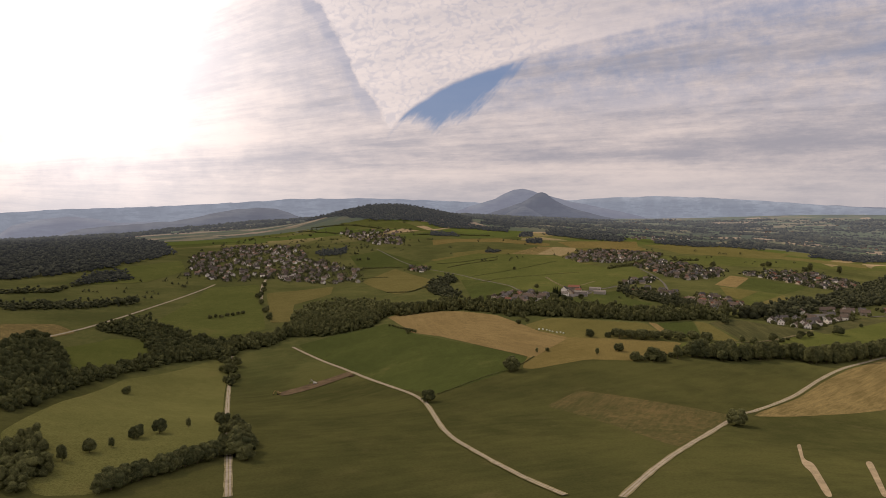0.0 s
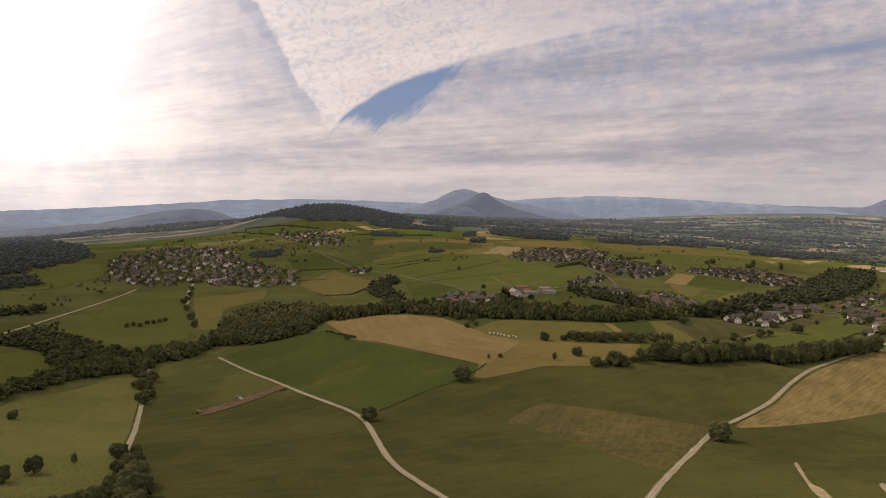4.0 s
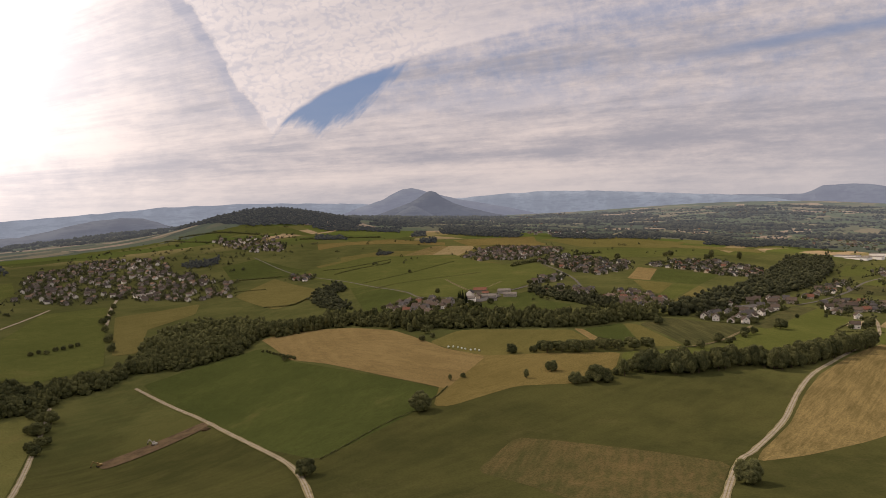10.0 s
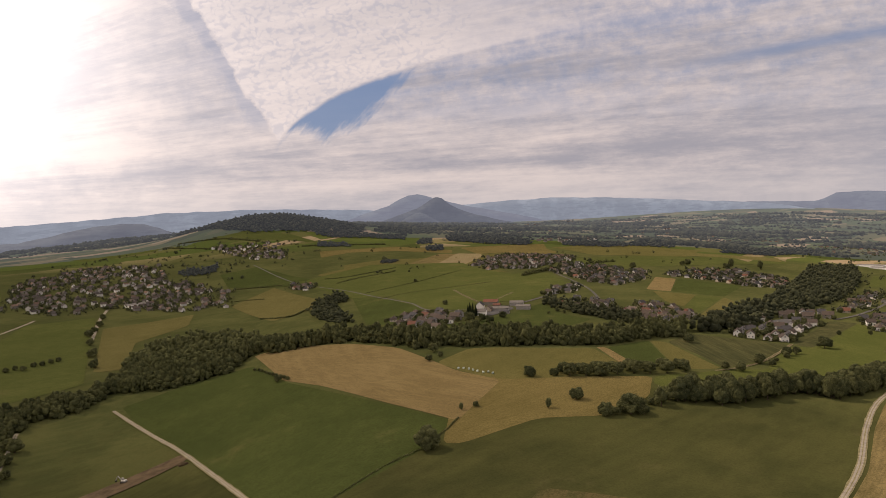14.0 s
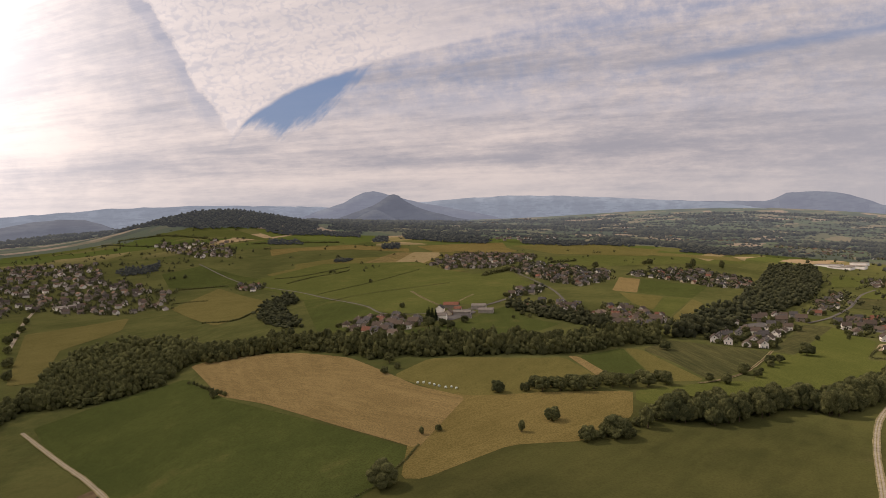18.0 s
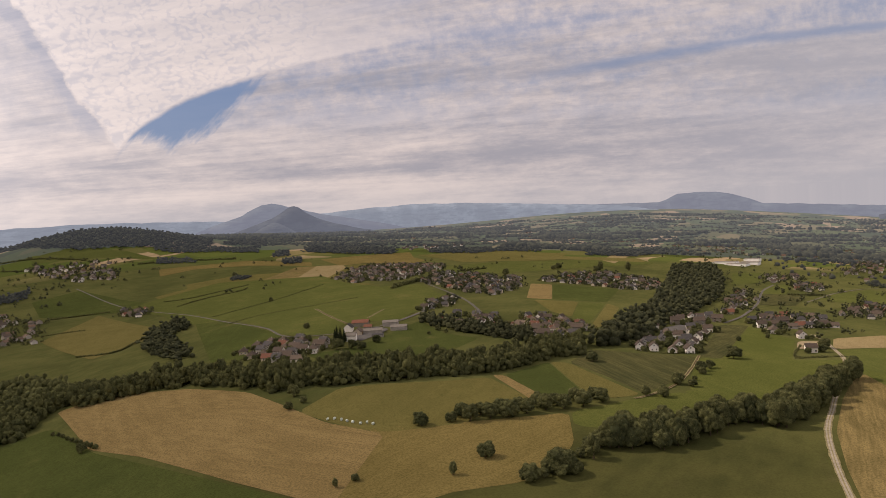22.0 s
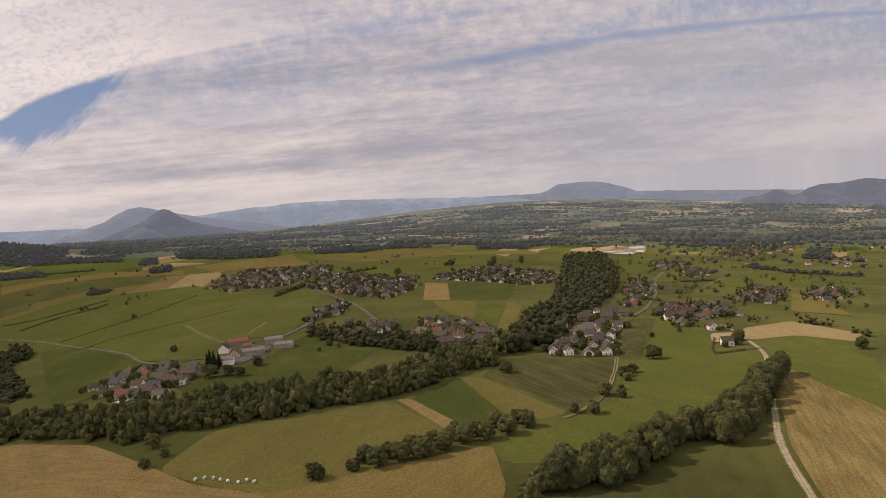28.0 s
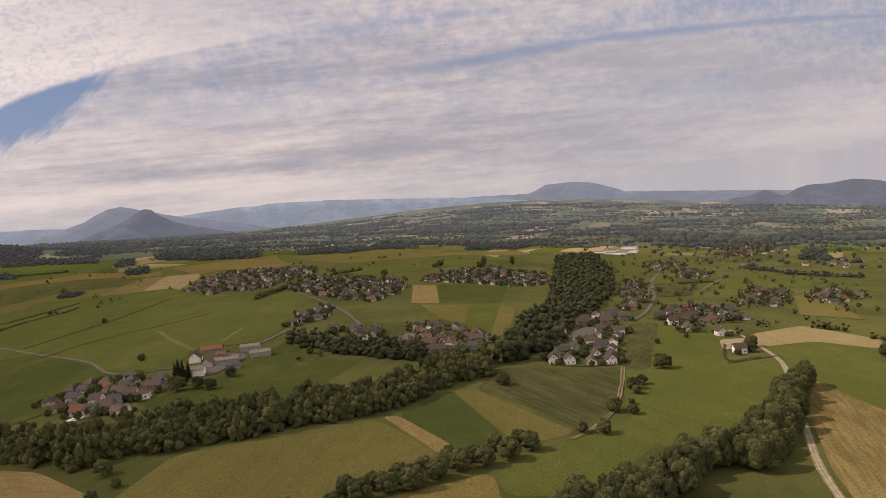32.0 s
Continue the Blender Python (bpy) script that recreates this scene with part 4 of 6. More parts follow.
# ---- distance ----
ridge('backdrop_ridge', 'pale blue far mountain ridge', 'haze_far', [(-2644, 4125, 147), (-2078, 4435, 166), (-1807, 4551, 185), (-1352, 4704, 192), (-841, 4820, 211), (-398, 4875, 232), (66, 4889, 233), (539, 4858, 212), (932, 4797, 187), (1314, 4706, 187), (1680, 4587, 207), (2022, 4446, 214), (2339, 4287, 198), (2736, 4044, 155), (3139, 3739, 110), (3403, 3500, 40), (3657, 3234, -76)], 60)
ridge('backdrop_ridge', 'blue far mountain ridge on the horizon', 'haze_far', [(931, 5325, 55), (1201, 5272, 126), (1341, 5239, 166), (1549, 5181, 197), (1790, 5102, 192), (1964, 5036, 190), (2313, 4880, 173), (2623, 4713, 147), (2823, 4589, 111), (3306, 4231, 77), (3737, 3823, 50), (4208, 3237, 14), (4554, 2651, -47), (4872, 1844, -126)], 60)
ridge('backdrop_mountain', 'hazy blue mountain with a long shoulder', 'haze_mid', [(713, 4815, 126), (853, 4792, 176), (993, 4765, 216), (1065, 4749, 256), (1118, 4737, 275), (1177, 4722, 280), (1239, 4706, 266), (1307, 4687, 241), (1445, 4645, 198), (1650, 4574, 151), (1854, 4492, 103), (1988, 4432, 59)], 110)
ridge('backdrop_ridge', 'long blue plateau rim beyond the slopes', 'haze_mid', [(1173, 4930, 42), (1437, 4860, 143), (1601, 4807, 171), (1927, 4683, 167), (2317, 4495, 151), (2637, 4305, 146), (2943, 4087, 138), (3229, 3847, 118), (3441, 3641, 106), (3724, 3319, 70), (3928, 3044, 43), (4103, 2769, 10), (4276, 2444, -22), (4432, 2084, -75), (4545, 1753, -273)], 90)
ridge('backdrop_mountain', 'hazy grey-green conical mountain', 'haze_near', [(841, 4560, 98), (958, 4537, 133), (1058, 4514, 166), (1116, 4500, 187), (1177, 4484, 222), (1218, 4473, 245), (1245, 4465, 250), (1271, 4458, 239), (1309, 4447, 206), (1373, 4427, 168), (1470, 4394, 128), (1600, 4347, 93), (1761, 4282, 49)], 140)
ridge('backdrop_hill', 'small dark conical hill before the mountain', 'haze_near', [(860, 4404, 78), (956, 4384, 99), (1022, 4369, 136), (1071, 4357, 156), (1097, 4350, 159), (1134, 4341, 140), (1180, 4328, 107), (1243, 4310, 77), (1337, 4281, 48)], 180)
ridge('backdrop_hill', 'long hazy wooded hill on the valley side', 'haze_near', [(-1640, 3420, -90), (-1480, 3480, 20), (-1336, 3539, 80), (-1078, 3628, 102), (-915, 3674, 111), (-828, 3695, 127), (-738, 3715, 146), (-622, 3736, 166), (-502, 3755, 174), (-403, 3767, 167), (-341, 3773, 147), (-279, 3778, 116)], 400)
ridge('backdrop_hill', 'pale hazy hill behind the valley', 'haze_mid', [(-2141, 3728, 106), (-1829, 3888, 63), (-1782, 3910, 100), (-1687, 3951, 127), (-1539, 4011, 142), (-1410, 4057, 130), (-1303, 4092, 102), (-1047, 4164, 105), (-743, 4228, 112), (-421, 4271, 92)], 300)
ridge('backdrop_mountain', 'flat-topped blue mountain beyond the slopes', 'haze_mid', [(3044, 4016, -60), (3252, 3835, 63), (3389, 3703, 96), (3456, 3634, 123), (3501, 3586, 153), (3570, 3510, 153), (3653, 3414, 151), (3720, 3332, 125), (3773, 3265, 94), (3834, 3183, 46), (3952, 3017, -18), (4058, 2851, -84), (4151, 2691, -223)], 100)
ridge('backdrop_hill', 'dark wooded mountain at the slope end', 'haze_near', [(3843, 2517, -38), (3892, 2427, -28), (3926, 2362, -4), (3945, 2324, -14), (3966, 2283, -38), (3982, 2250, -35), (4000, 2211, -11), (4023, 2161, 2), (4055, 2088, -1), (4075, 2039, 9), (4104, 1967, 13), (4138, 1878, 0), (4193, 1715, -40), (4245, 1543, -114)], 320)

# ---- fields, lanes, woods, houses ----
field('ploughed_field', 'stubble_brown', 'brown striped stubble field beside a white farm track', [(262, 438), (277, 452), (332, 490), (395, 543), (447, 582), (492, 608), (518, 623), (565, 646), (603, 661), (575, 618), (541, 574), (497, 527), (449, 479), (402, 466), (348, 450), (293, 439)], 34)
field('pasture', 'grass_yellow', 'short yellow-green pasture beside the hedged lane', [(-183, 880), (-163, 830), (-145, 699), (-108, 480), (-92, 392), (-104, 365), (-122, 347), (-135, 321), (-161, 321), (-208, 391), (-227, 432), (-243, 561), (-246, 720)], 20)
field('meadow', 'grass_dark', 'bright green mown meadow sloping up from the farm track', [(-89, 929), (-35, 958), (33, 967), (62, 856), (116, 731), (155, 644), (128, 608), (50, 549), (21, 608), (-19, 745), (-60, 841)], 35)
field('straw_field', 'straw_gold', 'golden-olive cut field dotted with small bushes', [(212, 730), (277, 702), (334, 688), (301, 641), (269, 616), (246, 610), (206, 621), (175, 610), (148, 601), (138, 608), (158, 659), (183, 696)], 20)
field('stubble_field', 'stubble_tan', 'tan harvested stubble field with fine tractor lines', [(36, 1023), (75, 1027), (137, 949), (172, 881), (186, 811), (195, 762), (217, 715), (184, 674), (158, 642), (128, 709), (89, 809), (59, 868)], -60)
field('bale_meadow', 'grass_olive', 'olive mown meadow with a row of wrapped bales', [(231, 833), (266, 820), (304, 802), (340, 795), (332, 726), (299, 718), (266, 704), (249, 708), (221, 716), (207, 735), (196, 765), (188, 798)], 40)
field('harvested_patch', 'regrowth', 'brown harvested patch with green regrowth and tractor rows', [(123, 478), (163, 521), (182, 506), (202, 488), (229, 463), (248, 440), (201, 392), (164, 353), (159, 382), (151, 414), (139, 447)], 55)
field('maize_field', 'maize', 'dark green maize field below the housing estate', [(482, 841), (544, 773), (497, 738), (458, 716), (411, 700), (423, 754), (428, 807)], 77)
field('golden_strip', 'grass_olive', 'narrow golden cut strip between maize and grass', [(415, 817), (427, 807), (407, 698), (381, 702), (373, 715)], 40)
field('dark_strip', 'grass_dark', 'dark green crop strip beside a tan lane', [(354, 795), (414, 818), (372, 716), (355, 715), (341, 726)], 60)
field('tan_strip', 'stubble_tan', 'narrow tan ploughed strip running down to a hedge', [(346, 801), (354, 795), (344, 729), (331, 724)], 10)
field('bright_meadow', 'grass_mid', 'fresh green meadow between hedge and grove', [(338, 690), (368, 690), (405, 694), (440, 690), (421, 658), (369, 643), (346, 638), (320, 665)], 25)
field('maize_strip', 'maize', 'dark green maize strip with bent rows', [(711, 889), (735, 870), (556, 756), (548, 774)], 21)
field('wide_meadow', 'grass_mid', 'wide bright meadow scattered with orchard trees', [(732, 867), (694, 783), (602, 721), (641, 699), (585, 666), (547, 684), (463, 672), (445, 690), (486, 726), (542, 769), (553, 754)], 80)
field('wheat_field', 'straw_pale', 'pale tan cut wheat field beside the white lane', [(734, 769), (803, 756), (770, 675), (728, 660), (729, 713), (679, 734)], 50)
field('grove_meadow', 'grass_mid', 'fresh green meadow along the grove', [(421, 658), (440, 690), (445, 692), (463, 676), (547, 688), (585, 668), (586, 660), (521, 642), (449, 625), (423, 632)], 80)
field('lower_meadow', 'grass_mid', 'bright green meadow below the wheat field', [(604, 684), (678, 709), (693, 667), (668, 626), (539, 569), (566, 613), (604, 661)], 60)
field('east_meadow', 'grass_fresh', 'green meadow between wheat field and brown field', [(676, 730), (726, 711), (724, 659), (605, 617), (619, 669), (646, 691)], 60)
field('brown_square', 'stubble_tan', 'small square ploughed field at the village edge', [(777, 1359), (804, 1333), (671, 1156), (644, 1181)], 0)
field('crop_square', 'grass_dark', 'dark green crop field beside the ploughed square', [(806, 1331), (872, 1236), (727, 1101), (672, 1155)], 30)
field('crop_strip', 'grass_olive', 'olive crop strip below the village', [(643, 1162), (690, 1119), (590, 1008), (593, 1052)], 30)
field('green_crop', 'grass_fresh', 'fresh green crop strip at the wood edge', [(691, 1118), (719, 1093), (574, 957), (588, 1004)], 30)
field('golden_corner', 'grass_gold', 'golden grass corner beside the wooded valley', [(720, 1092), (705, 1050), (589, 942), (553, 931)], 0)
field('farm_meadow', 'grass_dark', 'green meadow sloping from the farm to the wood', [(247, 971), (283, 970), (334, 996), (376, 1036), (413, 1065), (398, 981), (416, 937), (349, 890), (297, 896), (251, 906)], 70)
field('hill_meadow', 'grass_fresh', 'large hillside meadow crossed by hedge lines', [(221, 1527), (298, 1465), (372, 1421), (456, 1443), (571, 1468), (603, 1444), (541, 1245), (445, 1144), (398, 1085), (337, 1116), (300, 1050), (264, 1109), (256, 1336)], 15)
field('hill_pasture', 'grass_olive', 'long hillside pasture above the hedge line', [(254, 1821), (355, 1857), (471, 1816), (655, 1842), (602, 1655), (508, 1646), (371, 1636), (227, 1583)], 12)
field('hill_stubble', 'stubble_brown', 'brown ploughed strip on the hilltop', [(388, 1746), (444, 1707), (528, 1781), (554, 1864), (505, 1888)], 20)
field('hill_straw', 'straw_pale', 'pale cut strip on the hilltop', [(451, 1715), (488, 1653), (586, 1791), (601, 1849), (547, 1876)], 20)
field('tan_band', 'straw_gold', 'long tan stubble band across the plateau', [(220, 1975), (230, 2085), (352, 2086), (443, 2097), (559, 1955), (539, 1888), (423, 1999), (303, 2029)], 5)
field('plateau_straw', 'straw_gold', 'tan stubble behind the plateau village', [(634, 1890), (713, 1753), (805, 1833), (816, 1974), (736, 2017)], 10)
field('gold_strip', 'grass_gold', 'golden strip on the plateau rim', [(1058, 1781), (1214, 1709), (1315, 1629), (1379, 1716), (1242, 1787), (1125, 1852)], 0)
field('hamlet_meadow', 'grass_dark', 'green field beside the hamlet road', [(213, 1454), (251, 1304), (261, 1106), (214, 1080), (196, 1017), (168, 1019)], 70)
field('gold_meadow', 'grass_gold', 'golden-green meadow beside the valley wood', [(5, 1493), (87, 1634), (152, 1459), (134, 1343), (68, 1282)], 40)
field('slope_meadow', 'grass_dark', 'dull green meadow below the western village', [(-19, 1837), (63, 1914), (129, 1753), (189, 1642), (98, 1637), (-1, 1679)], 20)
field('broad_meadow', 'grass_fresh', 'broad smooth meadow on the plateau', [(122, 1656), (312, 1792), (504, 1703), (505, 1588), (563, 1262), (426, 1118), (350, 1147), (286, 1340), (198, 1397), (177, 1542)], 30)
field('plateau_meadow', 'grass_olive', 'plateau meadow with dark hedge lines', [(183, 1730), (328, 1822), (481, 1643), (541, 1503), (353, 1565), (229, 1569)], 10)
field('straw_band', 'grass_olive', 'long pale straw band on the plateau', [(846, 1967), (1109, 2034), (1271, 1882), (1107, 1727), (867, 1760)], 0)
field('plateau_stubble', 'straw_gold', 'tan stubble on the plateau rim', [(596, 2003), (872, 2066), (799, 1883), (592, 1843)], 10)
field('plateau_green', 'grass_fresh', 'green meadow on the plateau rim', [(713, 1675), (956, 1738), (1155, 1718), (1390, 1753), (1308, 1591), (1083, 1571), (738, 1514)], 30)
field('rim_straw', 'straw_pale', 'pale straw field beside poplars', [(1235, 1703), (1571, 1983), (1434, 1806), (1213, 1629)], 30)
field('west_meadow', 'grass_fresh', 'broad green meadow with a row of small trees', [(-305, 1013), (-295, 1212), (-297, 1414), (-208, 1469), (-144, 1039), (-200, 985), (-248, 997)], 25)
field('west_strip', 'grass_gold', 'golden grass strip beside the straight lane', [(-181, 1374), (-54, 1448), (-57, 1355), (-119, 1250), (-111, 1092), (-143, 1088)], 40)
field('west_pasture', 'grass_mid', 'pasture enclosed by thick hedges', [(-347, 800), (-320, 920), (-280, 935), (-261, 864), (-283, 735), (-305, 702)], 60)
field('west_stubble', 'stubble_brown', 'brown field edge beyond the hedge', [(-448, 908), (-401, 953), (-364, 919), (-377, 845), (-395, 793)], 0)
field('west_bank', 'grass_fresh', 'green bank below the wooded hill', [(-533, 1625), (-431, 1766), (-385, 1615), (-423, 1443), (-505, 1371)], 40)
field('hill_flank', 'grass_mid', 'bright green flank of the wooded hill', [(-519, 2533), (-412, 2880), (-200, 2880), (-97, 2454), (-238, 2351), (-381, 2286)], 10)
field('hill_flank_gold', 'grass_fresh', 'yellow-green shoulder of the wooded hill', [(-121, 2633), (43, 2440), (179, 2357), (267, 2214), (139, 2295), (-27, 2331)], 10)
field('valley_meadow', 'grass_fresh', 'round green meadow in the wooded valley', [(1338, 1391), (1423, 1364), (1224, 1235), (1148, 1236)], 10)
field('valley_crop', 'maize', 'dark crop field beside the valley road', [(1072, 1109), (1117, 1063), (971, 978), (926, 1003)], 0)
field('valley_pasture', 'grass_fresh', 'green pasture beside the valley road', [(1217, 1210), (1263, 1192), (1111, 1095), (1070, 1111)], 0)
field('slope_pasture', 'grass_fresh', 'bright pasture on the far slope', [(1181, 1066), (1320, 1081), (1307, 964), (1198, 922), (1084, 979), (1092, 1027)], 0)
field('slope_pasture', 'grass_olive', 'olive pasture on the far slope', [(1069, 886), (1088, 863), (880, 727), (875, 790)], 0)
field('slope_strip', 'straw_pale', 'pale strip on the far slope', [(1840, 1167), (1876, 1144), (1734, 1088), (1704, 1108)], 0)
road('hamlet_road', 'grey asphalt road into the hamlet', [(56, 1942), (124, 1685), (212, 1500), (245, 1330), (262, 1200), (260, 1112), (275, 1075), (310, 1052)], 2.6)
road('gravel_lane', 'white gravel lane curving past a lone tree and a grove', [(98, 270), (159, 342), (246, 434), (274, 454), (330, 494), (393, 547), (445, 586), (490, 612), (516, 627), (596, 671), (641, 699), (676, 730), (713, 765), (739, 795)], 2.5)
road('lane', 'white gravel farm lane lined with trees', [(-74, 311), (-87, 389), (-104, 480), (-141, 699), (-160, 837), (-168, 890)], 2.7)
road('farm_track', 'pale gravel farm track winding between meadows', [(-95, 920), (-60, 841), (-19, 741), (21, 604), (38, 526), (41, 415), (52, 355), (65, 306), (75, 278)], 2.2)
road('village_road', 'grey asphalt road into the village', [(612, 1453), (584, 1327), (552, 1207), (523, 1125), (488, 1042), (462, 981)], 3.6)
road('farm_road', 'asphalt road from the farm to the village', [(360, 1061), (398, 1085), (429, 1111), (478, 1155), (530, 1205)], 4.5)
road('field_path', 'narrow earth path up the meadow', [(358, 1295), (345, 1194), (338, 1111)], 2.2)
road('field_path', 'narrow earth path beside the farm', [(372, 1129), (396, 1159), (417, 1185)], 1.6)
road('hedge_path', 'earth path along the maize field', [(548, 774), (498, 738), (452, 709), (410, 694), (395, 693)], 1.2)
road('estate_road', 'asphalt road up from the estate', [(725, 895), (800, 930), (936, 1015), (1109, 1139), (1226, 1204)], 3.6)
road('east_road', 'asphalt road on the far meadow slope', [(1035, 1005), (1210, 1072), (1338, 1091), (1394, 1044)], 2.6)
road('west_road', 'pale road through the western fields', [(-389, 779), (-380, 852), (-366, 953), (-345, 1099), (-316, 1303), (-293, 1452)], 3)
road('west_lane', 'straight lane up to the western village', [(-179, 1271), (-198, 1449), (-202, 1572), (-215, 1713)], 4)
bare('earth_patch', 'bare brown earth scar in the meadow', [(-93, 694), (-63, 717), (-19, 745), (-15, 725), (-53, 694), (-85, 670)])
bare('bare_scrape', 'pale bare earth scrape in the grass', [(241, 359), (245, 361), (219, 321), (218, 312), (184, 252), (181, 253), (203, 293), (209, 308)])
bare('bare_scrape', 'pale bare earth scrape in the grass', [(251, 317), (256, 318), (207, 249), (205, 250)])
bare('estate_square', 'grey tarmac square between the estate houses', [(626, 898), (696, 916), (679, 892), (628, 858), (579, 853)])
bare('house_yard', 'pale earth yard beside the lone house', [(688, 776), (712, 759), (684, 742), (648, 749)])
bare('farmyard', 'grey tarmac farmyard between the barns', [(313, 1038), (340, 1064), (358, 1062), (360, 1034), (332, 1010), (309, 992)])
bare('hamlet_square', 'grey paved turning place in the hamlet', [(260, 1081), (271, 1045), (265, 1005), (245, 971), (240, 1023)])
wood('river_wood', 'dense dark green riverside wood', [(51, 1008), (95, 993), (142, 954), (167, 905), (190, 859), (237, 837), (268, 825), (310, 815), (354, 803), (413, 823), (462, 830), (493, 868), (441, 862), (380, 844), (332, 858), (287, 870), (253, 883), (201, 906), (175, 953), (147, 1002), (97, 1042), (50, 1057)], 7.9, 16)
wood('river_wood', 'dense dark green wood along the hidden stream', [(-173, 865), (-160, 920), (-125, 932), (-107, 982), (-45, 958), (11, 967), (37, 1033), (63, 1041), (65, 1087), (37, 1079), (11, 1013), (-49, 1004), (-115, 1027), (-134, 977), (-172, 964), (-186, 909)], 7.9, 15)
wood('valley_wood', 'broad dark wood filling the stream valley', [(-101, 977), (-64, 986), (-17, 1018), (41, 1030), (69, 1056), (40, 1120), (12, 1192), (-37, 1240), (-93, 1190), (-110, 1100)], 8.8, 15)
wood('copse', 'irregular line of dark trees along the stream', [(128, 1311), (131, 1202), (146, 1117), (162, 1097), (162, 1235), (170, 1340), (192, 1361), (197, 1443), (179, 1453), (149, 1400)], 10.5, 12)
wood('tree_belt', 'dark tree belt beyond the wheat field', [(794, 748), (796, 724), (772, 688), (744, 649), (749, 651), (778, 690), (802, 727), (799, 751)], 7.0, 9)
wood('river_wood', 'curved wood band above the stream', [(410, 1055), (407, 1022), (418, 975), (433, 940), (450, 907), (474, 926), (459, 970), (440, 1014), (434, 1068), (426, 1092)], 8.5, 12)
wood('valley_wood', 'large dark wood filling the side valley', [(634, 973), (740, 1027), (935, 1198), (1245, 1474), (1330, 1530), (1400, 1500), (1202, 1299), (952, 1096), (762, 974), (683, 943), (560, 852), (495, 850), (538, 884)], 10.8, 15)
wood('hedge_wood', 'thick hedgerow wood along the pasture', [(-251, 482), (-249, 526), (-260, 629), (-252, 741), (-230, 830), (-178, 882), (-185, 920), (-239, 867), (-264, 777), (-274, 665), (-264, 561), (-267, 516)], 7.9, 13)
wood('left_wood', 'dense wood at the pasture corner', [(-265, 513), (-266, 621), (-308, 740), (-370, 843), (-389, 779)], 9.7, 15)
wood('hedge_wood', 'thick hedgerow between fields', [(-355, 952), (-326, 1062), (-233, 966), (-185, 946), (-178, 880), (-231, 837), (-263, 871), (-288, 937)], 8.8, 12)
wood('hedge_wood', 'dark hedgerow band across the fields', [(-493, 1005), (-424, 1072), (-365, 1168), (-375, 1204), (-438, 1108), (-510, 1040)], 9.7, 12)
wood('hedge_wood', 'hedgerow band near the wooded hill', [(-576, 1184), (-518, 1231), (-514, 1370), (-521, 1389), (-526, 1249), (-585, 1202)], 9.7, 10)
wood('hill_wood', 'dark wooded hill beyond the pastures', [(-660, 1365), (-578, 1550), (-536, 1654), (-477, 1871), (-567, 2146), (-820, 2560), (-1500, 3000), (-1800, 2900), (-1100, 2000)], 17.0, 16)
wood('corner_wood', 'dark wood in the valley corner', [(-177, 323), (-208, 391), (-194, 402), (-168, 354), (-169, 322)], 7.0, 12)
wood('hill_wood', 'dark wood covering the round hilltop', [(-190, 2760), (-94, 2600), (60, 2400), (290, 2385), (420, 2600), (395, 2760), (250, 2950), (-60, 2950)], 15.0, 16)
wood('plateau_wood', 'dark tree belt on the upper meadows', [(237, 2162), (317, 2139), (323, 2195), (283, 2212), (241, 2215)], 12, 10)
wood('plateau_wood', 'long dark tree belt below the wooded hill', [(254, 2348), (305, 2305), (389, 2316), (509, 2276), (528, 2370), (402, 2397), (317, 2403), (260, 2417)], 14, 11)
wood('plateau_wood', 'dark wood at the foot of the hill', [(311, 2405), (402, 2397), (449, 2653), (365, 2711)], 17, 14)
wood('plateau_wood', 'small dark wood on the plateau', [(512, 2135), (557, 2139), (588, 2230), (542, 2234)], 13, 12)
wood('plateau_wood', 'dark wood belt along the plateau rim', [(621, 2226), (687, 2108), (811, 2025), (878, 2175), (791, 2360), (696, 2403)], 16, 13)
wood('plateau_wood', 'dark copse beside a ploughed strip', [(491, 1960), (534, 1950), (560, 2031), (519, 2045)], 11, 12)
wood('plateau_wood', 'short dark hedge wood in the meadows', [(337, 1791), (374, 1792), (381, 1825), (350, 1836)], 8, 8)
wood('plateau_wood', 'dark wood between hill meadows', [(452, 2467), (580, 2474), (614, 2656), (528, 2730)], 17, 13)
wood('plateau_wood', 'dark wood on the plateau edge', [(910, 2010), (1010, 1960), (1130, 2010), (1240, 1960), (1250, 2040), (1110, 2110), (960, 2110)], 16, 12)
wood('plateau_wood', 'dark wood belt above the side valley', [(1290, 1830), (1400, 1760), (1560, 1840), (1720, 1900), (1700, 1990), (1520, 1930), (1380, 1900)], 15, 13)
wood('hill_wood', 'small wood below the wooded hill', [(-522, 1334), (-459, 1462), (-497, 1551), (-547, 1485)], 12, 13)
wood('far_wood', 'dark tree belt on the far slope', [(1402, 1139), (1350, 1019), (1374, 914), (1388, 918), (1368, 1020), (1418, 1136)], 10, 9)
wood('far_wood', 'dark round wood on the far slope', [(1642, 1132), (1632, 1083), (1892, 1193), (1867, 1227)], 13, 13)
wood('village_trees', 'trees between village houses', [(-102, 1848), (-52, 1850), (-26, 1899), (-27, 1971), (-54, 1922), (-107, 1920)], 10.6, 11)
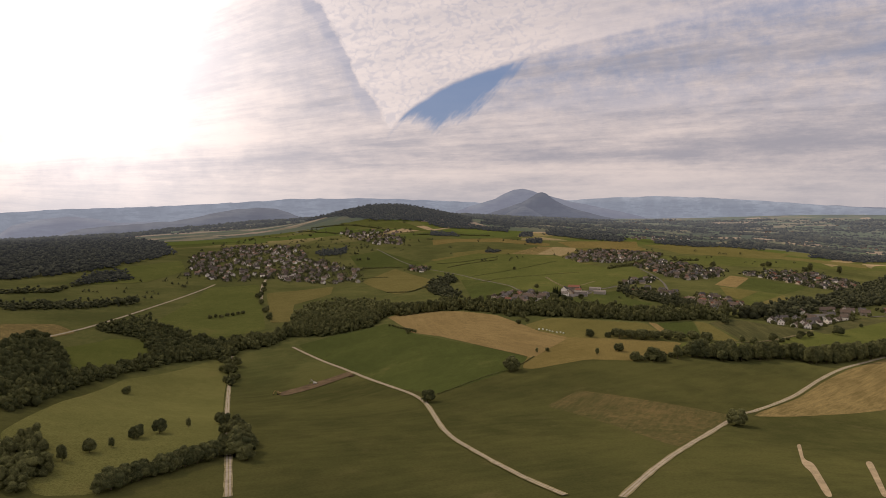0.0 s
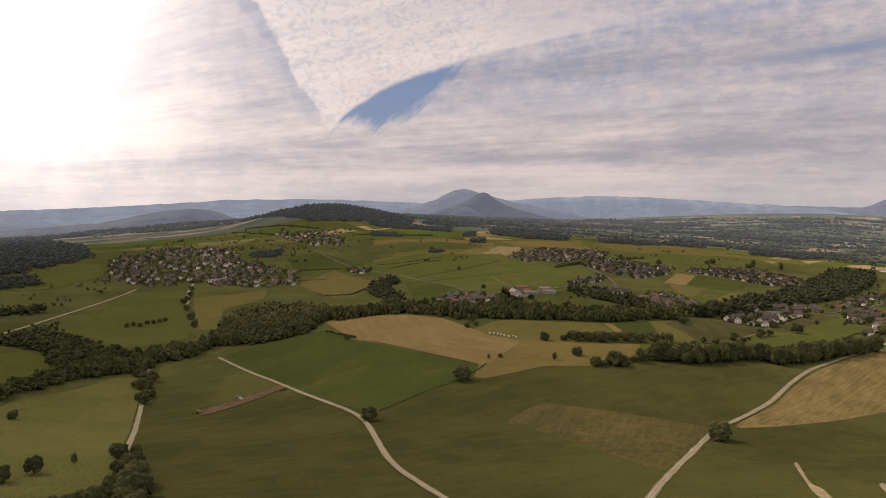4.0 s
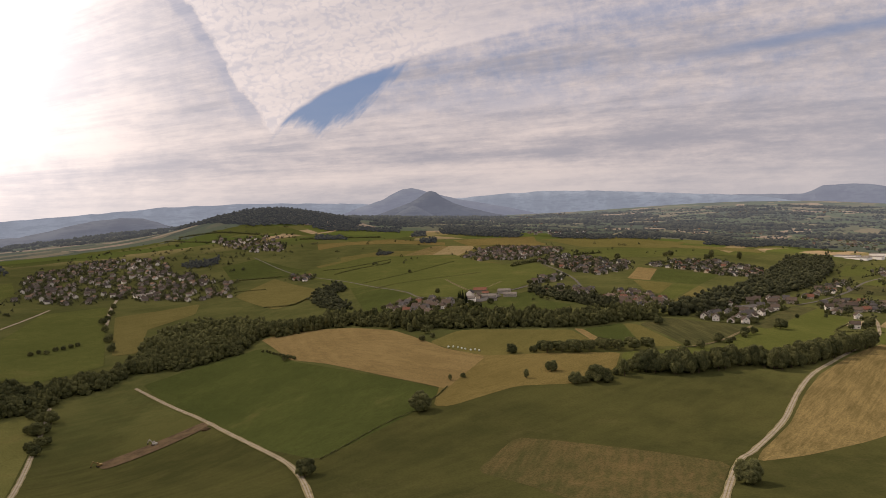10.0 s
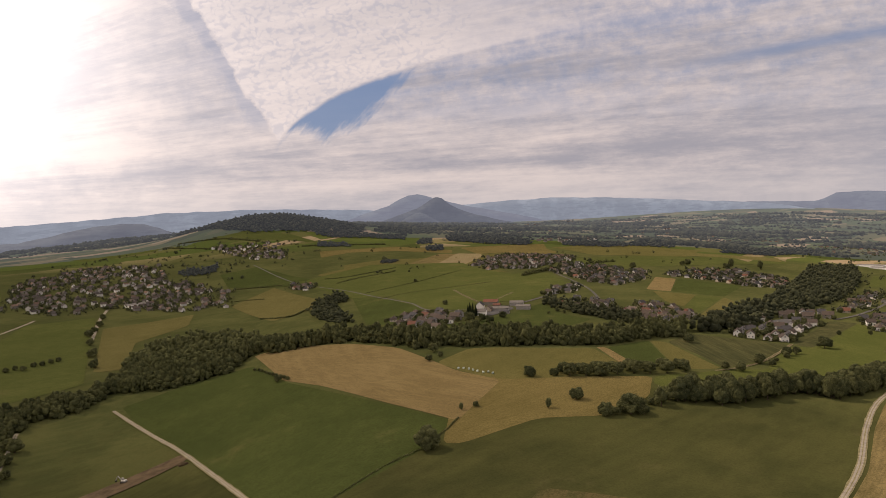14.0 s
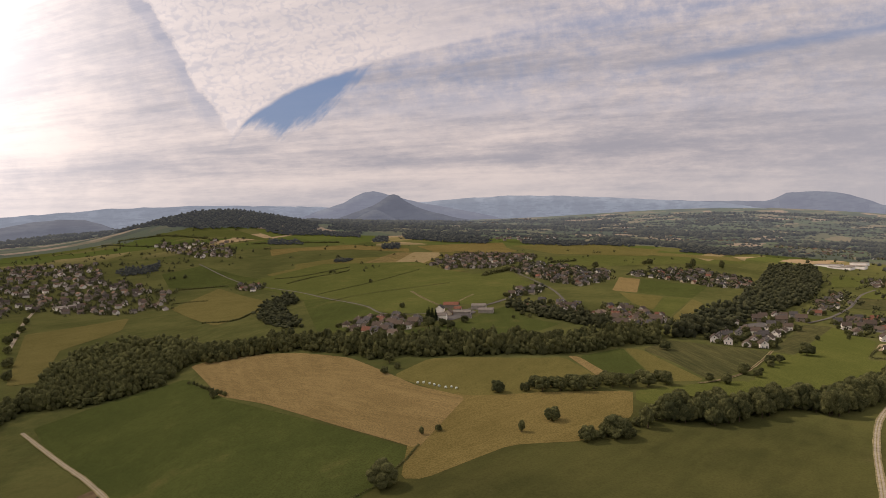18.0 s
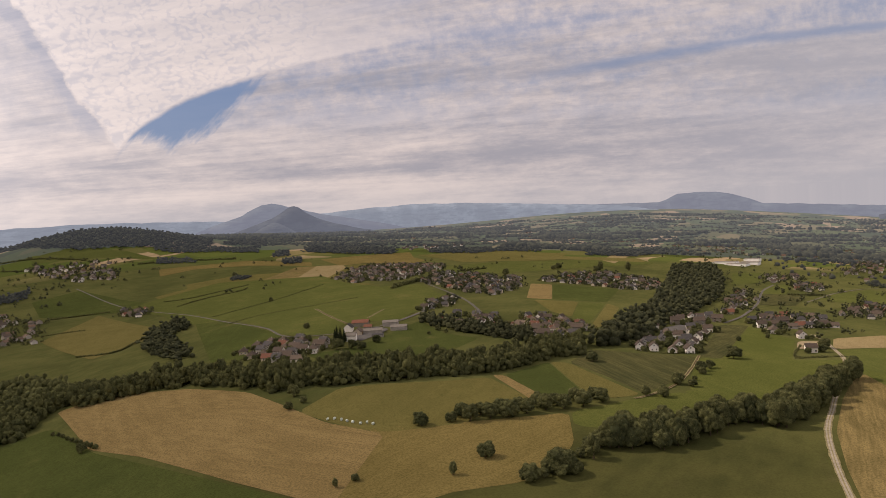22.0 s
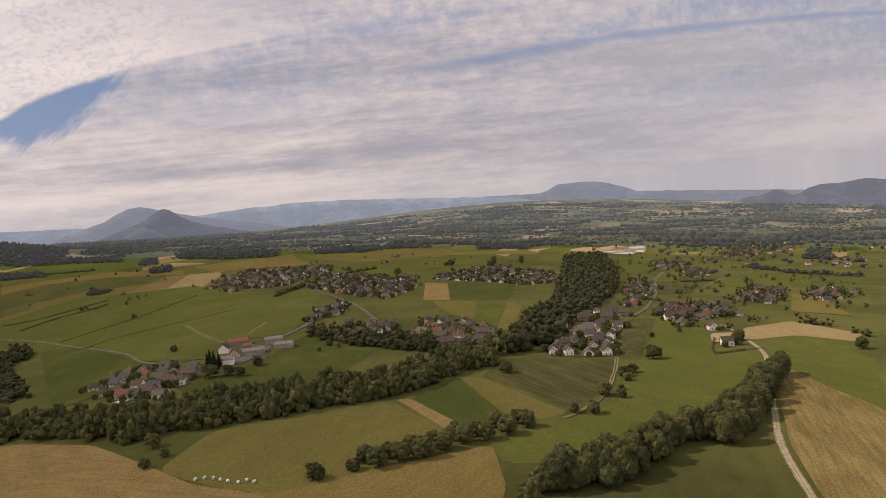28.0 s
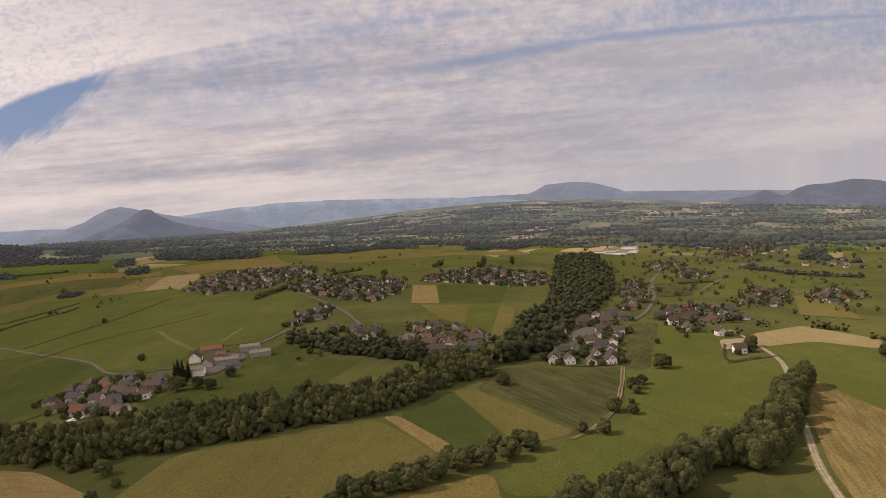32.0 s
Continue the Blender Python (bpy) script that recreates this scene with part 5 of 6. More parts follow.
plant_round([(126, 602, 13.7), (241, 714, 8.4), (178, 662, 4.2), (54, 868, 7.4), (184, 807, 6.3), (41, 521, 10.5), (234, 412, 11.6), (-222, 650, 7.4), (-161, 388, 8.4), (-146, 422, 8.4), (-137, 437, 9.5), (-158, 804, 12.6), (-155, 838, 12.6), (-148, 768, 9.5), (-80, 382, 13.7), (-81, 406, 12.6), (-92, 433, 9.5), (-107, 476, 8.4), (-88, 389, 10.5), (248, 609, 9.5), (266, 608, 13.7), (257, 609, 5.2), (273, 604, 7.4), (565, 751, 11.6), (503, 731, 8.4), (516, 734, 7.4), (494, 722, 6.3), (453, 708, 9.5), (472, 710, 4.2), (456, 697, 6.3)])
plant_round([(416, 687, 8.4), (408, 696, 7.4), (640, 807, 5.2), (676, 740, 10.5), (678, 802, 5.2), (341, 1485, 7.4), (294, 1128, 7.4), (277, 972, 11.6), (290, 964, 9.5), (295, 953, 8.4), (320, 975, 8.4), (401, 997, 6.3), (401, 979, 5.2), (381, 980, 4.2), (196, 837, 9.5), (197, 815, 5.2), (815, 1499, 14.7), (700, 647, 10.5), (1048, 1501, 12.6), (999, 1568, 13.7), (978, 1559, 10.5), (241, 717, 8.4), (260, 711, 6.3), (449, 802, 9.5), (247, 648, 8.4), (-134, 322, 7.4), (-133, 326, 8.9), (-130, 327, 10.5), (-129, 332, 8.1), (-127, 333, 9.7)])
plant_round([(-125, 334, 7.4), (-124, 338, 8.9), (-121, 339, 10.5), (-120, 344, 8.1), (-115, 345, 7.4), (-114, 349, 8.9), (-112, 350, 10.5), (-110, 351, 8.1), (-109, 355, 9.7), (-107, 355, 7.4), (-106, 360, 8.9), (-104, 360, 10.5), (-102, 361, 8.1), (-101, 365, 9.7), (-99, 366, 7.4), (-98, 370, 8.9), (-95, 371, 10.5), (-94, 375, 8.1), (-92, 376, 9.7), (-90, 380, 7.4), (-237, 1107, 6.3), (-230, 1117, 6.3), (-221, 1114, 6.3), (-215, 1132, 6.3), (-207, 1137, 6.3), (-200, 1147, 6.3), (-321, 1089, 6.3), (-194, 1156, 6.3), (-146, 1111, 11.6), (-159, 1175, 11.6)])
plant_round([(-176, 1251, 10.5), (-189, 1314, 11.6), (-188, 1348, 8.4), (-189, 1393, 9.5), (-194, 1450, 10.5), (-201, 1531, 8.4), (35, 942, 3.2), (39, 934, 3.3), (42, 926, 3.4), (45, 914, 3.5), (48, 905, 3.6), (51, 897, 3.7), (54, 889, 3.9), (57, 880, 4), (60, 872, 4.1), (63, 864, 4.2), (271, 716, 9.5), (271, 705, 11.6), (283, 713, 8.4), (284, 703, 10.5), (296, 711, 9.5), (296, 700, 11.6), (310, 711, 8.4), (310, 700, 10.5), (325, 710, 9.5), (325, 700, 11.6), (338, 706, 8.4), (337, 696, 10.5), (355, 708, 9.5), (352, 695, 11.6)])
plant_round([(370, 706, 8.4), (369, 696, 10.5), (254, 610, 5.2), (263, 613, 8.4), (270, 614, 10.5), (279, 617, 7.4), (289, 621, 5.2), (298, 624, 8.4), (308, 627, 10.5)])
plant_round([(-167, 811, 8), (-154, 761, 8), (-146, 746, 9), (-153, 812, 8), (-144, 776, 7), (-165, 845, 9), (-175, 857, 8), (-103, 471, 8), (-97, 434, 7), (-86, 387, 9), (-81, 377, 10), (-89, 441, 9), (-82, 409, 10), (-76, 386, 10), (-74, 368, 9), (-97, 476, 7), (-77, 397, 8), (-88, 419, 7)])
plant_thin([(221, 637, 7.4), (167, 661, 5.2), (-153, 399, 6.3), (-125, 460, 6.3), (-169, 372, 9.5), (294, 616, 13.7), (1071, 1513, 21), (1132, 1494, 21)])
plant_conifer([(291, 1010, 17), (290, 996, 18), (285, 984, 15), (297, 1005, 14), (286, 1002, 16)])
grove([(311, 625), (334, 607), (380, 612), (414, 617), (421, 599), (462, 606), (513, 627), (588, 653), (586, 663), (521, 644), (449, 625), (423, 632), (356, 628), (321, 632)], 7.2)
place_houses('estate', [(524, 823, 0, -38), (532, 813, 0, -38), (543, 800, 6, -50), (552, 789, 0, -30), (570, 839, 2, -38), (551, 835, 2, 52), (579, 821, 2, 52), (582, 811, 0, -60), (611, 832, 0, -60), (639, 850, 6, -60), (633, 864, 6, -55), (622, 902, 3, -38), (669, 916, 5, 52), (721, 929, 0, 52), (743, 934, 2, 52), (728, 908, 5, 45), (801, 951, 1, 52), (716, 936, 0, -38), (538, 831, 2, -38), (559, 808, 0, -38), (567, 798, 2, -38), (592, 829, 2, 52), (600, 848, 0, 52), (606, 868, 6, -38), (652, 879, 2, 52), (658, 861, 0, 52), (692, 903, 5, 52), (707, 917, 2, 52), (562, 852, 3, -38), (690, 930, 0, 52)])
place_houses('hamlet', [(204, 1049, 4, -20), (205, 1016, 4, -30), (213, 986, 1, 50), (223, 1067, 4, 40), (239, 1073, 4, 30), (248, 1059, 4, 35), (238, 1015, 4, 30), (236, 982, 2, 40), (253, 1020, 2, 35), (255, 978, 3, -25), (267, 992, 5, 40), (277, 1010, 2, 30), (219, 972, 2, 40), (233, 953, 6, 60), (218, 1030, 2, 35), (228, 1000, 0, 40), (245, 1001, 5, 35), (262, 1037, 4, 30), (214, 1003, 3, -30), (243, 1041, 1, 35), (229, 1046, 2, 35), (249, 989, 0, 50), (227, 968, 5, 45), (265, 1052, 2, 40)])
place_houses('east_hamlet', [(759, 885, 2, 50), (791, 894, 0, 50), (784, 877, 5, -38), (736, 854, 0, 55), (713, 822, 3, -38), (780, 860, 5, 55), (776, 835, 1, 50), (848, 871, 3, 40), (813, 843, 0, -38), (848, 856, 2, 50), (801, 824, 0, 50), (809, 818, 6, 50), (710, 787, 0, -38), (650, 736, 0, 52)])
place_houses('village_edge', [(479, 970, 1, -38), (475, 942, 4, 50), (469, 926, 4, -38), (497, 946, 1, 50), (479, 914, 5, 52), (523, 962, 1, -30), (519, 945, 4, 50), (539, 960, 1, -38), (539, 944, 4, 40), (546, 996, 0, 50), (458, 1003, 0, -38), (435, 1007, 0, 50), (442, 1003, 3, -38), (467, 1073, 2, 40), (429, 1038, 1, 50), (457, 1142, 0, 50), (471, 1149, 2, -30), (466, 978, 1, 50), (478, 1020, 5, 52)])
settlement('village', [(495, 1630), (511, 1545), (572, 1523), (655, 1569), (723, 1602), (794, 1723), (737, 1771), (649, 1800), (575, 1750)], 19)
settlement('village', [(612, 1480), (593, 1292), (619, 1231), (722, 1314), (810, 1441), (778, 1510), (735, 1599)], 20)
settlement('village', [(439, 1136), (485, 1145), (538, 1192), (557, 1245), (486, 1198)], 20)
settlement('village', [(494, 991), (550, 1038), (562, 1006), (564, 939), (512, 884), (483, 898), (472, 939)], 16.5)
settlement('village', [(455, 1030), (486, 1061), (500, 1030), (468, 998)], 16)
settlement('village', [(814, 1396), (846, 1328), (865, 1288), (886, 1199), (970, 1233), (1063, 1349), (1054, 1462), (981, 1500)], 23)
settlement('valley_village', [(1282, 1289), (1257, 1227), (1383, 1254), (1454, 1320), (1420, 1353)], 24)
settlement('valley_village', [(1162, 1130), (1169, 1075), (1305, 1151), (1308, 1206)], 22)
settlement('valley_village', [(1047, 1148), (1099, 1162), (980, 1046), (840, 956), (799, 959)], 25)
settlement('slope_village', [(754, 888), (725, 830), (791, 816), (890, 868), (877, 896), (834, 924)], 25)
settlement('slope_village', [(903, 871), (918, 825), (1117, 925), (1096, 964)], 23)
settlement('slope_village', [(1047, 848), (940, 760), (1167, 835), (1173, 896)], 26)
settlement('far_village', [(1523, 1268), (1840, 1262), (2210, 1463), (1917, 1482)], 30)
settlement('far_village', [(2424, 1539), (2427, 1311), (3086, 1559), (2956, 1747)], 44)
settlement('far_village', [(1765, 1992), (1847, 1708), (1907, 1493), (2268, 1685), (2148, 1951), (2002, 2185)], 38)
settlement('plateau_hamlet', [(102, 1611), (153, 1554), (176, 1593), (143, 1649), (114, 1658)], 19)
settlement('west_village', [(-343, 2069), (-164, 2041), (-126, 1798), (-46, 1712), (14, 1615), (12, 1489), (-66, 1480), (-203, 1543), (-252, 1475), (-374, 1539), (-414, 1844)], 22)
settlement('upper_village', [(-59, 2283), (137, 2259), (133, 2009), (53, 2029)], 26)
WEST_BARN = [(-158, 1558)]
FARM = [(345, 1083), (322, 1061), (305, 1006), (338, 1030), (371, 1056), (322, 1031), (344, 1058), (368, 1027), (334, 1005)]
FACTORY = [(1508, 1551), (1503, 1512), (1565, 1524), (1660, 1591)]
BALES = [(198, 765), (202, 763), (205, 758), (207, 753), (209, 748), (212, 742), (216, 741), (218, 736)]
MACHINES = [(-56, 714), (-90, 686), (-18, 717)]
POOL = [(210, 974)]
hedge([(209, 1601), (266, 1639), (325, 1657), (346, 1679)], 3.0, 3.0)
hedge([(236, 1431), (311, 1467), (364, 1500), (465, 1586)], 1.8, 1.7)
hedge([(238, 1320), (292, 1343), (372, 1339), (444, 1352)], 1.7, 1.6)
hedge([(16, 1654), (76, 1651), (104, 1649)], 2.6, 3)
hedge([(6, 1533), (34, 1533), (64, 1527)], 2.2, 2.5)
hedge([(52, 1325), (95, 1299), (132, 1361)], 2.6, 3)
hedge([(194, 1667), (246, 1665), (354, 1713)], 2.4, 2.6)
hedge([(192, 2185), (309, 2175), (421, 2150)], 5, 6)
hedge([(-150, 2420), (-41, 2388), (82, 2288)], 5, 6)
hedge([(-190, 2400), (-90, 2289), (15, 2226)], 3.5, 4)
hedge([(610, 723), (656, 707)], 1.5, 1.5)
hedge([(1100, 1083), (1162, 1059)], 3, 4)
hedge([(53, 549), (95, 588), (128, 608)], 1.2, 1.4)
hedge([(160, 647), (147, 629), (135, 619)], 1.5, 1.5)
hedge([(669, 760), (617, 728), (643, 716)], 1.6, 2.2)
hedge([(516, 819), (529, 798), (553, 781)], 1.4, 1.8)
hedge([(553, 781), (599, 816), (642, 846), (695, 876)], 1.5, 2)
hedge([(699, 822), (715, 803)], 2, 2.5)
hedge([(238, 1093), (250, 1096), (257, 1090)], 2, 2.5)
hedge([(226, 959), (240, 964)], 2, 3)
hedge([(259, 1015), (286, 1020)], 2.5, 3)
hedge([(532, 1416), (629, 1505)], 7, 9)
hedge([(766, 1595), (840, 1619)], 7, 8)
hedge([(876, 1445), (960, 1433)], 6, 7)

# ---- farm, factory and small things ----
def far_clumps():
    """Hedgerows, strips of wood, lone trees and hamlets of the far country."""
    rng = np.random.default_rng(3)
    trees, lots = [], []

    def spot(clear=0):
        while True:
            x, y = rng.uniform(-2200, 4300), rng.uniform(900, 4300)
            d, way = math.hypot(x, y), math.degrees(math.atan2(x, y))
            if -32 < way < 74 and (1750 + clear if way > 47 else 2420 if way > 12 else 2900) < d < 4350:
                return x, y, d, math.atan2(x, y)

    def along(length, deep, gap, tall):
        """Trees on a strip that lies across the slope."""
        x, y, d, way = spot(550)
        turn = -way + rng.normal(0, 0.35)
        n = max(3, int(length * max(deep, gap) / gap ** 2))
        p, q = rng.uniform(-0.5, 0.5, n) * length, rng.normal(0, 0.28, n) * deep
        q += 0.12 * length * np.sin(p / length * 5 + rng.uniform(0, 6))
        trees.append(np.stack([x + p * math.cos(turn) - q * math.sin(turn), y + p * math.sin(turn) + q * math.cos(turn), rng.uniform(0.7, 1.3, n) * tall], 1))

    for _ in range(520):
        along(rng.uniform(60, 380), 4, 8, 9)
    for _ in range(120):
        along(rng.uniform(90, 420), rng.uniform(20, 75), 13, 14)
    for _ in range(16):
        along(rng.uniform(250, 600), rng.uniform(80, 150), 17, 16)
    for _ in range(2600):
        x, y, d, way = spot()
        trees.append(np.array([[x, y, rng.uniform(5, 11)]]))
    for _ in range(70):
        x, y, d, way = spot()
        if way > radians(22):
            for _ in range(rng.integers(5, 26)):
                lots.append((x + rng.normal(0, 75), y + rng.normal(0, 55)))
    at = np.concatenate(trees)
    z = np.concatenate([land(at[k:k + 4000, 0], at[k:k + 4000, 1]) for k in range(0, len(at), 4000)])
    bv, bf = ball(1)
    n, m = len(at), len(bv)
    tall = at[:, 2]
    broad = tall * rng.uniform(0.42, 0.75, n)
    swell = 1 + 0.3 * rng.uniform(-1, 1, (n, m))
    size = np.stack([broad, broad, tall * 0.55], 1)
    verts = bv[None] * swell[..., None] * size[:, None] + np.stack([at[:, 0], at[:, 1], z + tall * 0.42], 1)[:, None]
    faces = bf[None] + (np.arange(n) * m)[:, None, None]
    me = array_mesh("far_trees", verts.reshape(-1, 3), faces.reshape(-1, 3), "leaves_hazed")
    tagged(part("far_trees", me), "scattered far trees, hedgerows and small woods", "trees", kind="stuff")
    far_houses(lots)


far_clumps()


def field_trees(outline, gap, share):
    """Lone trees and bushes strewn over the upper meadows and round the villages."""
    rng = random.Random(len(outline) + int(gap))
    verts, faces, count = [], [], 0
    for x, y in spread_points(outline, gap, rng):
        if rng.random() > share:
            continue
        for _ in range(rng.choice((1, 1, 2, 4))):
            v, f = rng.choice(DISTANT_CROWNS)
            px, py, h = x + rng.gauss(0, 7), y + rng.gauss(0, 7), rng.uniform(4, 9.5)
            verts.append(v * (h, h, h) + (px, py, float(land(px, py)) - 0.3))
            faces.append(f + count)
            count += len(v)
    me = array_mesh("field_trees", np.concatenate(verts), np.concatenate(faces), "leaves_far")
    tagged(part("field_trees", me), "lone dark green trees and bushes scattered over meadows", "trees", kind="stuff")


field_trees([(-560, 1180), (-420, 1480), (-430, 2150), (-200, 2480), (160, 2420), (210, 2050), (110, 1830), (10, 1720), (-40, 1480), (-330, 1450), (-380, 1200)], 44, 0.62)
field_trees([(220, 1480), (210, 2250), (620, 2150), (900, 2000), (1250, 1800), (1150, 1560), (820, 1560), (560, 1900), (470, 1600)], 75, 0.35)
field_trees([(700, 760), (800, 960), (1050, 1180), (1250, 1400), (1520, 1300), (1300, 900), (1000, 740)], 42, 0.55)
field_trees([(1250, 1420), (1750, 2100), (2250, 1850), (2300, 1350), (1700, 1000), (1400, 1150)], 60, 0.6)


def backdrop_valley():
    """The far country at the edge of sight, haze painted in, just over the ground."""
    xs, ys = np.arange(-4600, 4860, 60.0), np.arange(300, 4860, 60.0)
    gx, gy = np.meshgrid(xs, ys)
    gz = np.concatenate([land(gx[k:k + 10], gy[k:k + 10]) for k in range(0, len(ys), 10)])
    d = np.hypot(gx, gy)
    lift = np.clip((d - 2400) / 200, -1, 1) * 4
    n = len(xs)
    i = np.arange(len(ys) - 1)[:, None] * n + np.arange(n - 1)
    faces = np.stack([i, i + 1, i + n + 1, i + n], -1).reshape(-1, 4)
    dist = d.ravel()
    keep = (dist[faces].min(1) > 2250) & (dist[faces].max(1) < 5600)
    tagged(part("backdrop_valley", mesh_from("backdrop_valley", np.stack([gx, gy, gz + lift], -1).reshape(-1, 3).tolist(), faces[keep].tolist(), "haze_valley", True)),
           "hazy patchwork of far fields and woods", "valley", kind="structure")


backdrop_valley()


def barn_kind(label, w, l, eave, rise, wall, roof, bays):
    root = new("barn")
    tagged(root, label, "barn", "farm buildings")
    part("wall", gable_wall("wall", w, l, eave, rise, wall), root)
    part("roof", roof_mesh("roof", w, l, eave, rise, roof, 0.5), root)
    for k in range(bays):
        y = -l / 2 + l * (k + 0.5) / bays
        part("door", box_mesh("door", (w / 2, y - 1.6, 0.0), (w / 2 + 0.1, y + 1.6, min(3.2, eave - 0.5)), "wood_brown", 0.03), root)
    return root


FARM_PLAN = [
    ("long red-roofed stone barn with wooden doors", 12, 26, 5.0, 3.6, "stone_wall", "tiles_red", 3, 58),
    ("white-gabled barn with a dark tiled roof", 12, 15, 5.0, 5.0, "render_white", "tiles_slate", 1, -30),
    ("white farmhouse with a grey gable roof", 11, 14, 6.0, 3.4, "render_white", "grey_sheet", 1, 60),
    ("long pale metal-roofed cattle shed", 12, 30, 3.6, 2.2, "concrete", "grey_sheet", 4, 58),
    ("pale metal-roofed open barn beside the road", 12, 24, 5.5, 2.4, "concrete", "grey_sheet", 3, 58),
    ("pale-gabled farm barn with a tan roof", 11, 15, 4.4, 4.6, "render_cream", "tiles_tan", 1, -35),
    ("small red-roofed farm shed", 8, 12, 3.2, 2.4, "stone_wall", "tiles_red", 2, 58),
    ("second metal-roofed open barn beside the road", 12, 24, 4.6, 2.2, "concrete", "grey_sheet", 3, 58),
    ("low grey farm outbuilding with a flat-pitched roof", 7, 16, 2.8, 1.4, "concrete", "tiles_slate", 2, 60),
]
for (label, w, l, eave, rise, wall, roof, bays, turn), (x, y) in zip(FARM_PLAN, FARM):
    barn_kind(label, w * 0.8, l * 0.72, eave * 0.85, rise * 0.8, wall, roof, bays).matrix_basis = pose(x, y, float(land(x, y)) + 0.3, 0, 0, turn)


barn_kind("long low white-roofed cattle barn at the village edge", 15, 34, 3.6, 1.8, "render_white", "grey_sheet", 4).matrix_basis = pose(*WEST_BARN[0], float(land(*WEST_BARN[0])) + 0.3, 0, 0, -62)


def factory_hall(x, y, w, l, tall, turn):
    root = new("factory_hall")
    tagged(root, "long white flat-roofed factory hall among the woods", "factory", "factory halls")
    root.matrix_basis = pose(x, y, float(land(x, y)) + 0.2, 0, 0, turn)
    part("wall", box_mesh("wall", (-w / 2, -l / 2, -2), (w / 2, l / 2, tall), "white_paint", 0.1), root)
    part("roof", box_mesh("roof", (-w / 2 - 0.4, -l / 2 - 0.4, tall), (w / 2 + 0.4, l / 2 + 0.4, tall + 0.5), "grey_sheet", 0.1), root)
    for k in range(6):
        y0 = -l / 2 + l * (k + 0.5) / 6
        part("window", box_mesh("window", (w / 2, y0 - 3, tall * 0.45), (w / 2 + 0.1, y0 + 3, tall * 0.7), "window_glass"), root)


for (x, y), (w, l, tall, turn) in zip(FACTORY, ((26, 60, 5, 20), (30, 52, 4.5, 20), (28, 46, 6, 25), (22, 40, 6.5, 25))):
    factory_hall(x, y, w, l, tall, turn)


def bale_mesh():
    bm = bmesh.new()
    bmesh.ops.create_cone(bm, cap_ends=True, segments=16, radius1=0.85, radius2=0.85, depth=1.5)
    rims = [e for e in bm.edges if len(e.link_faces) == 2 and abs(e.verts[0].co.z - e.verts[1].co.z) < 1e-4]
    bmesh.ops.bevel(bm, geom=rims, offset=0.16, segments=2, affect="EDGES")
    bmesh.ops.rotate(bm, verts=bm.verts, matrix=Matrix.Rotation(radians(90), 3, "Y"))
    me = bpy.data.meshes.new("bale")
    bm.to_mesh(me)
    bm.free()
    me.materials.append(MATS["bale_wrap"])
    return me


BALE = bale_mesh()
for k, (x, y) in enumerate(BALES):
    tagged(part("bale", BALE, at=pose(x, y, float(land(x, y)) + 0.94, 0, 0, 20 + 23 * k)), "pale green plastic-wrapped hay bale on the meadow", "bale", "row of bales")


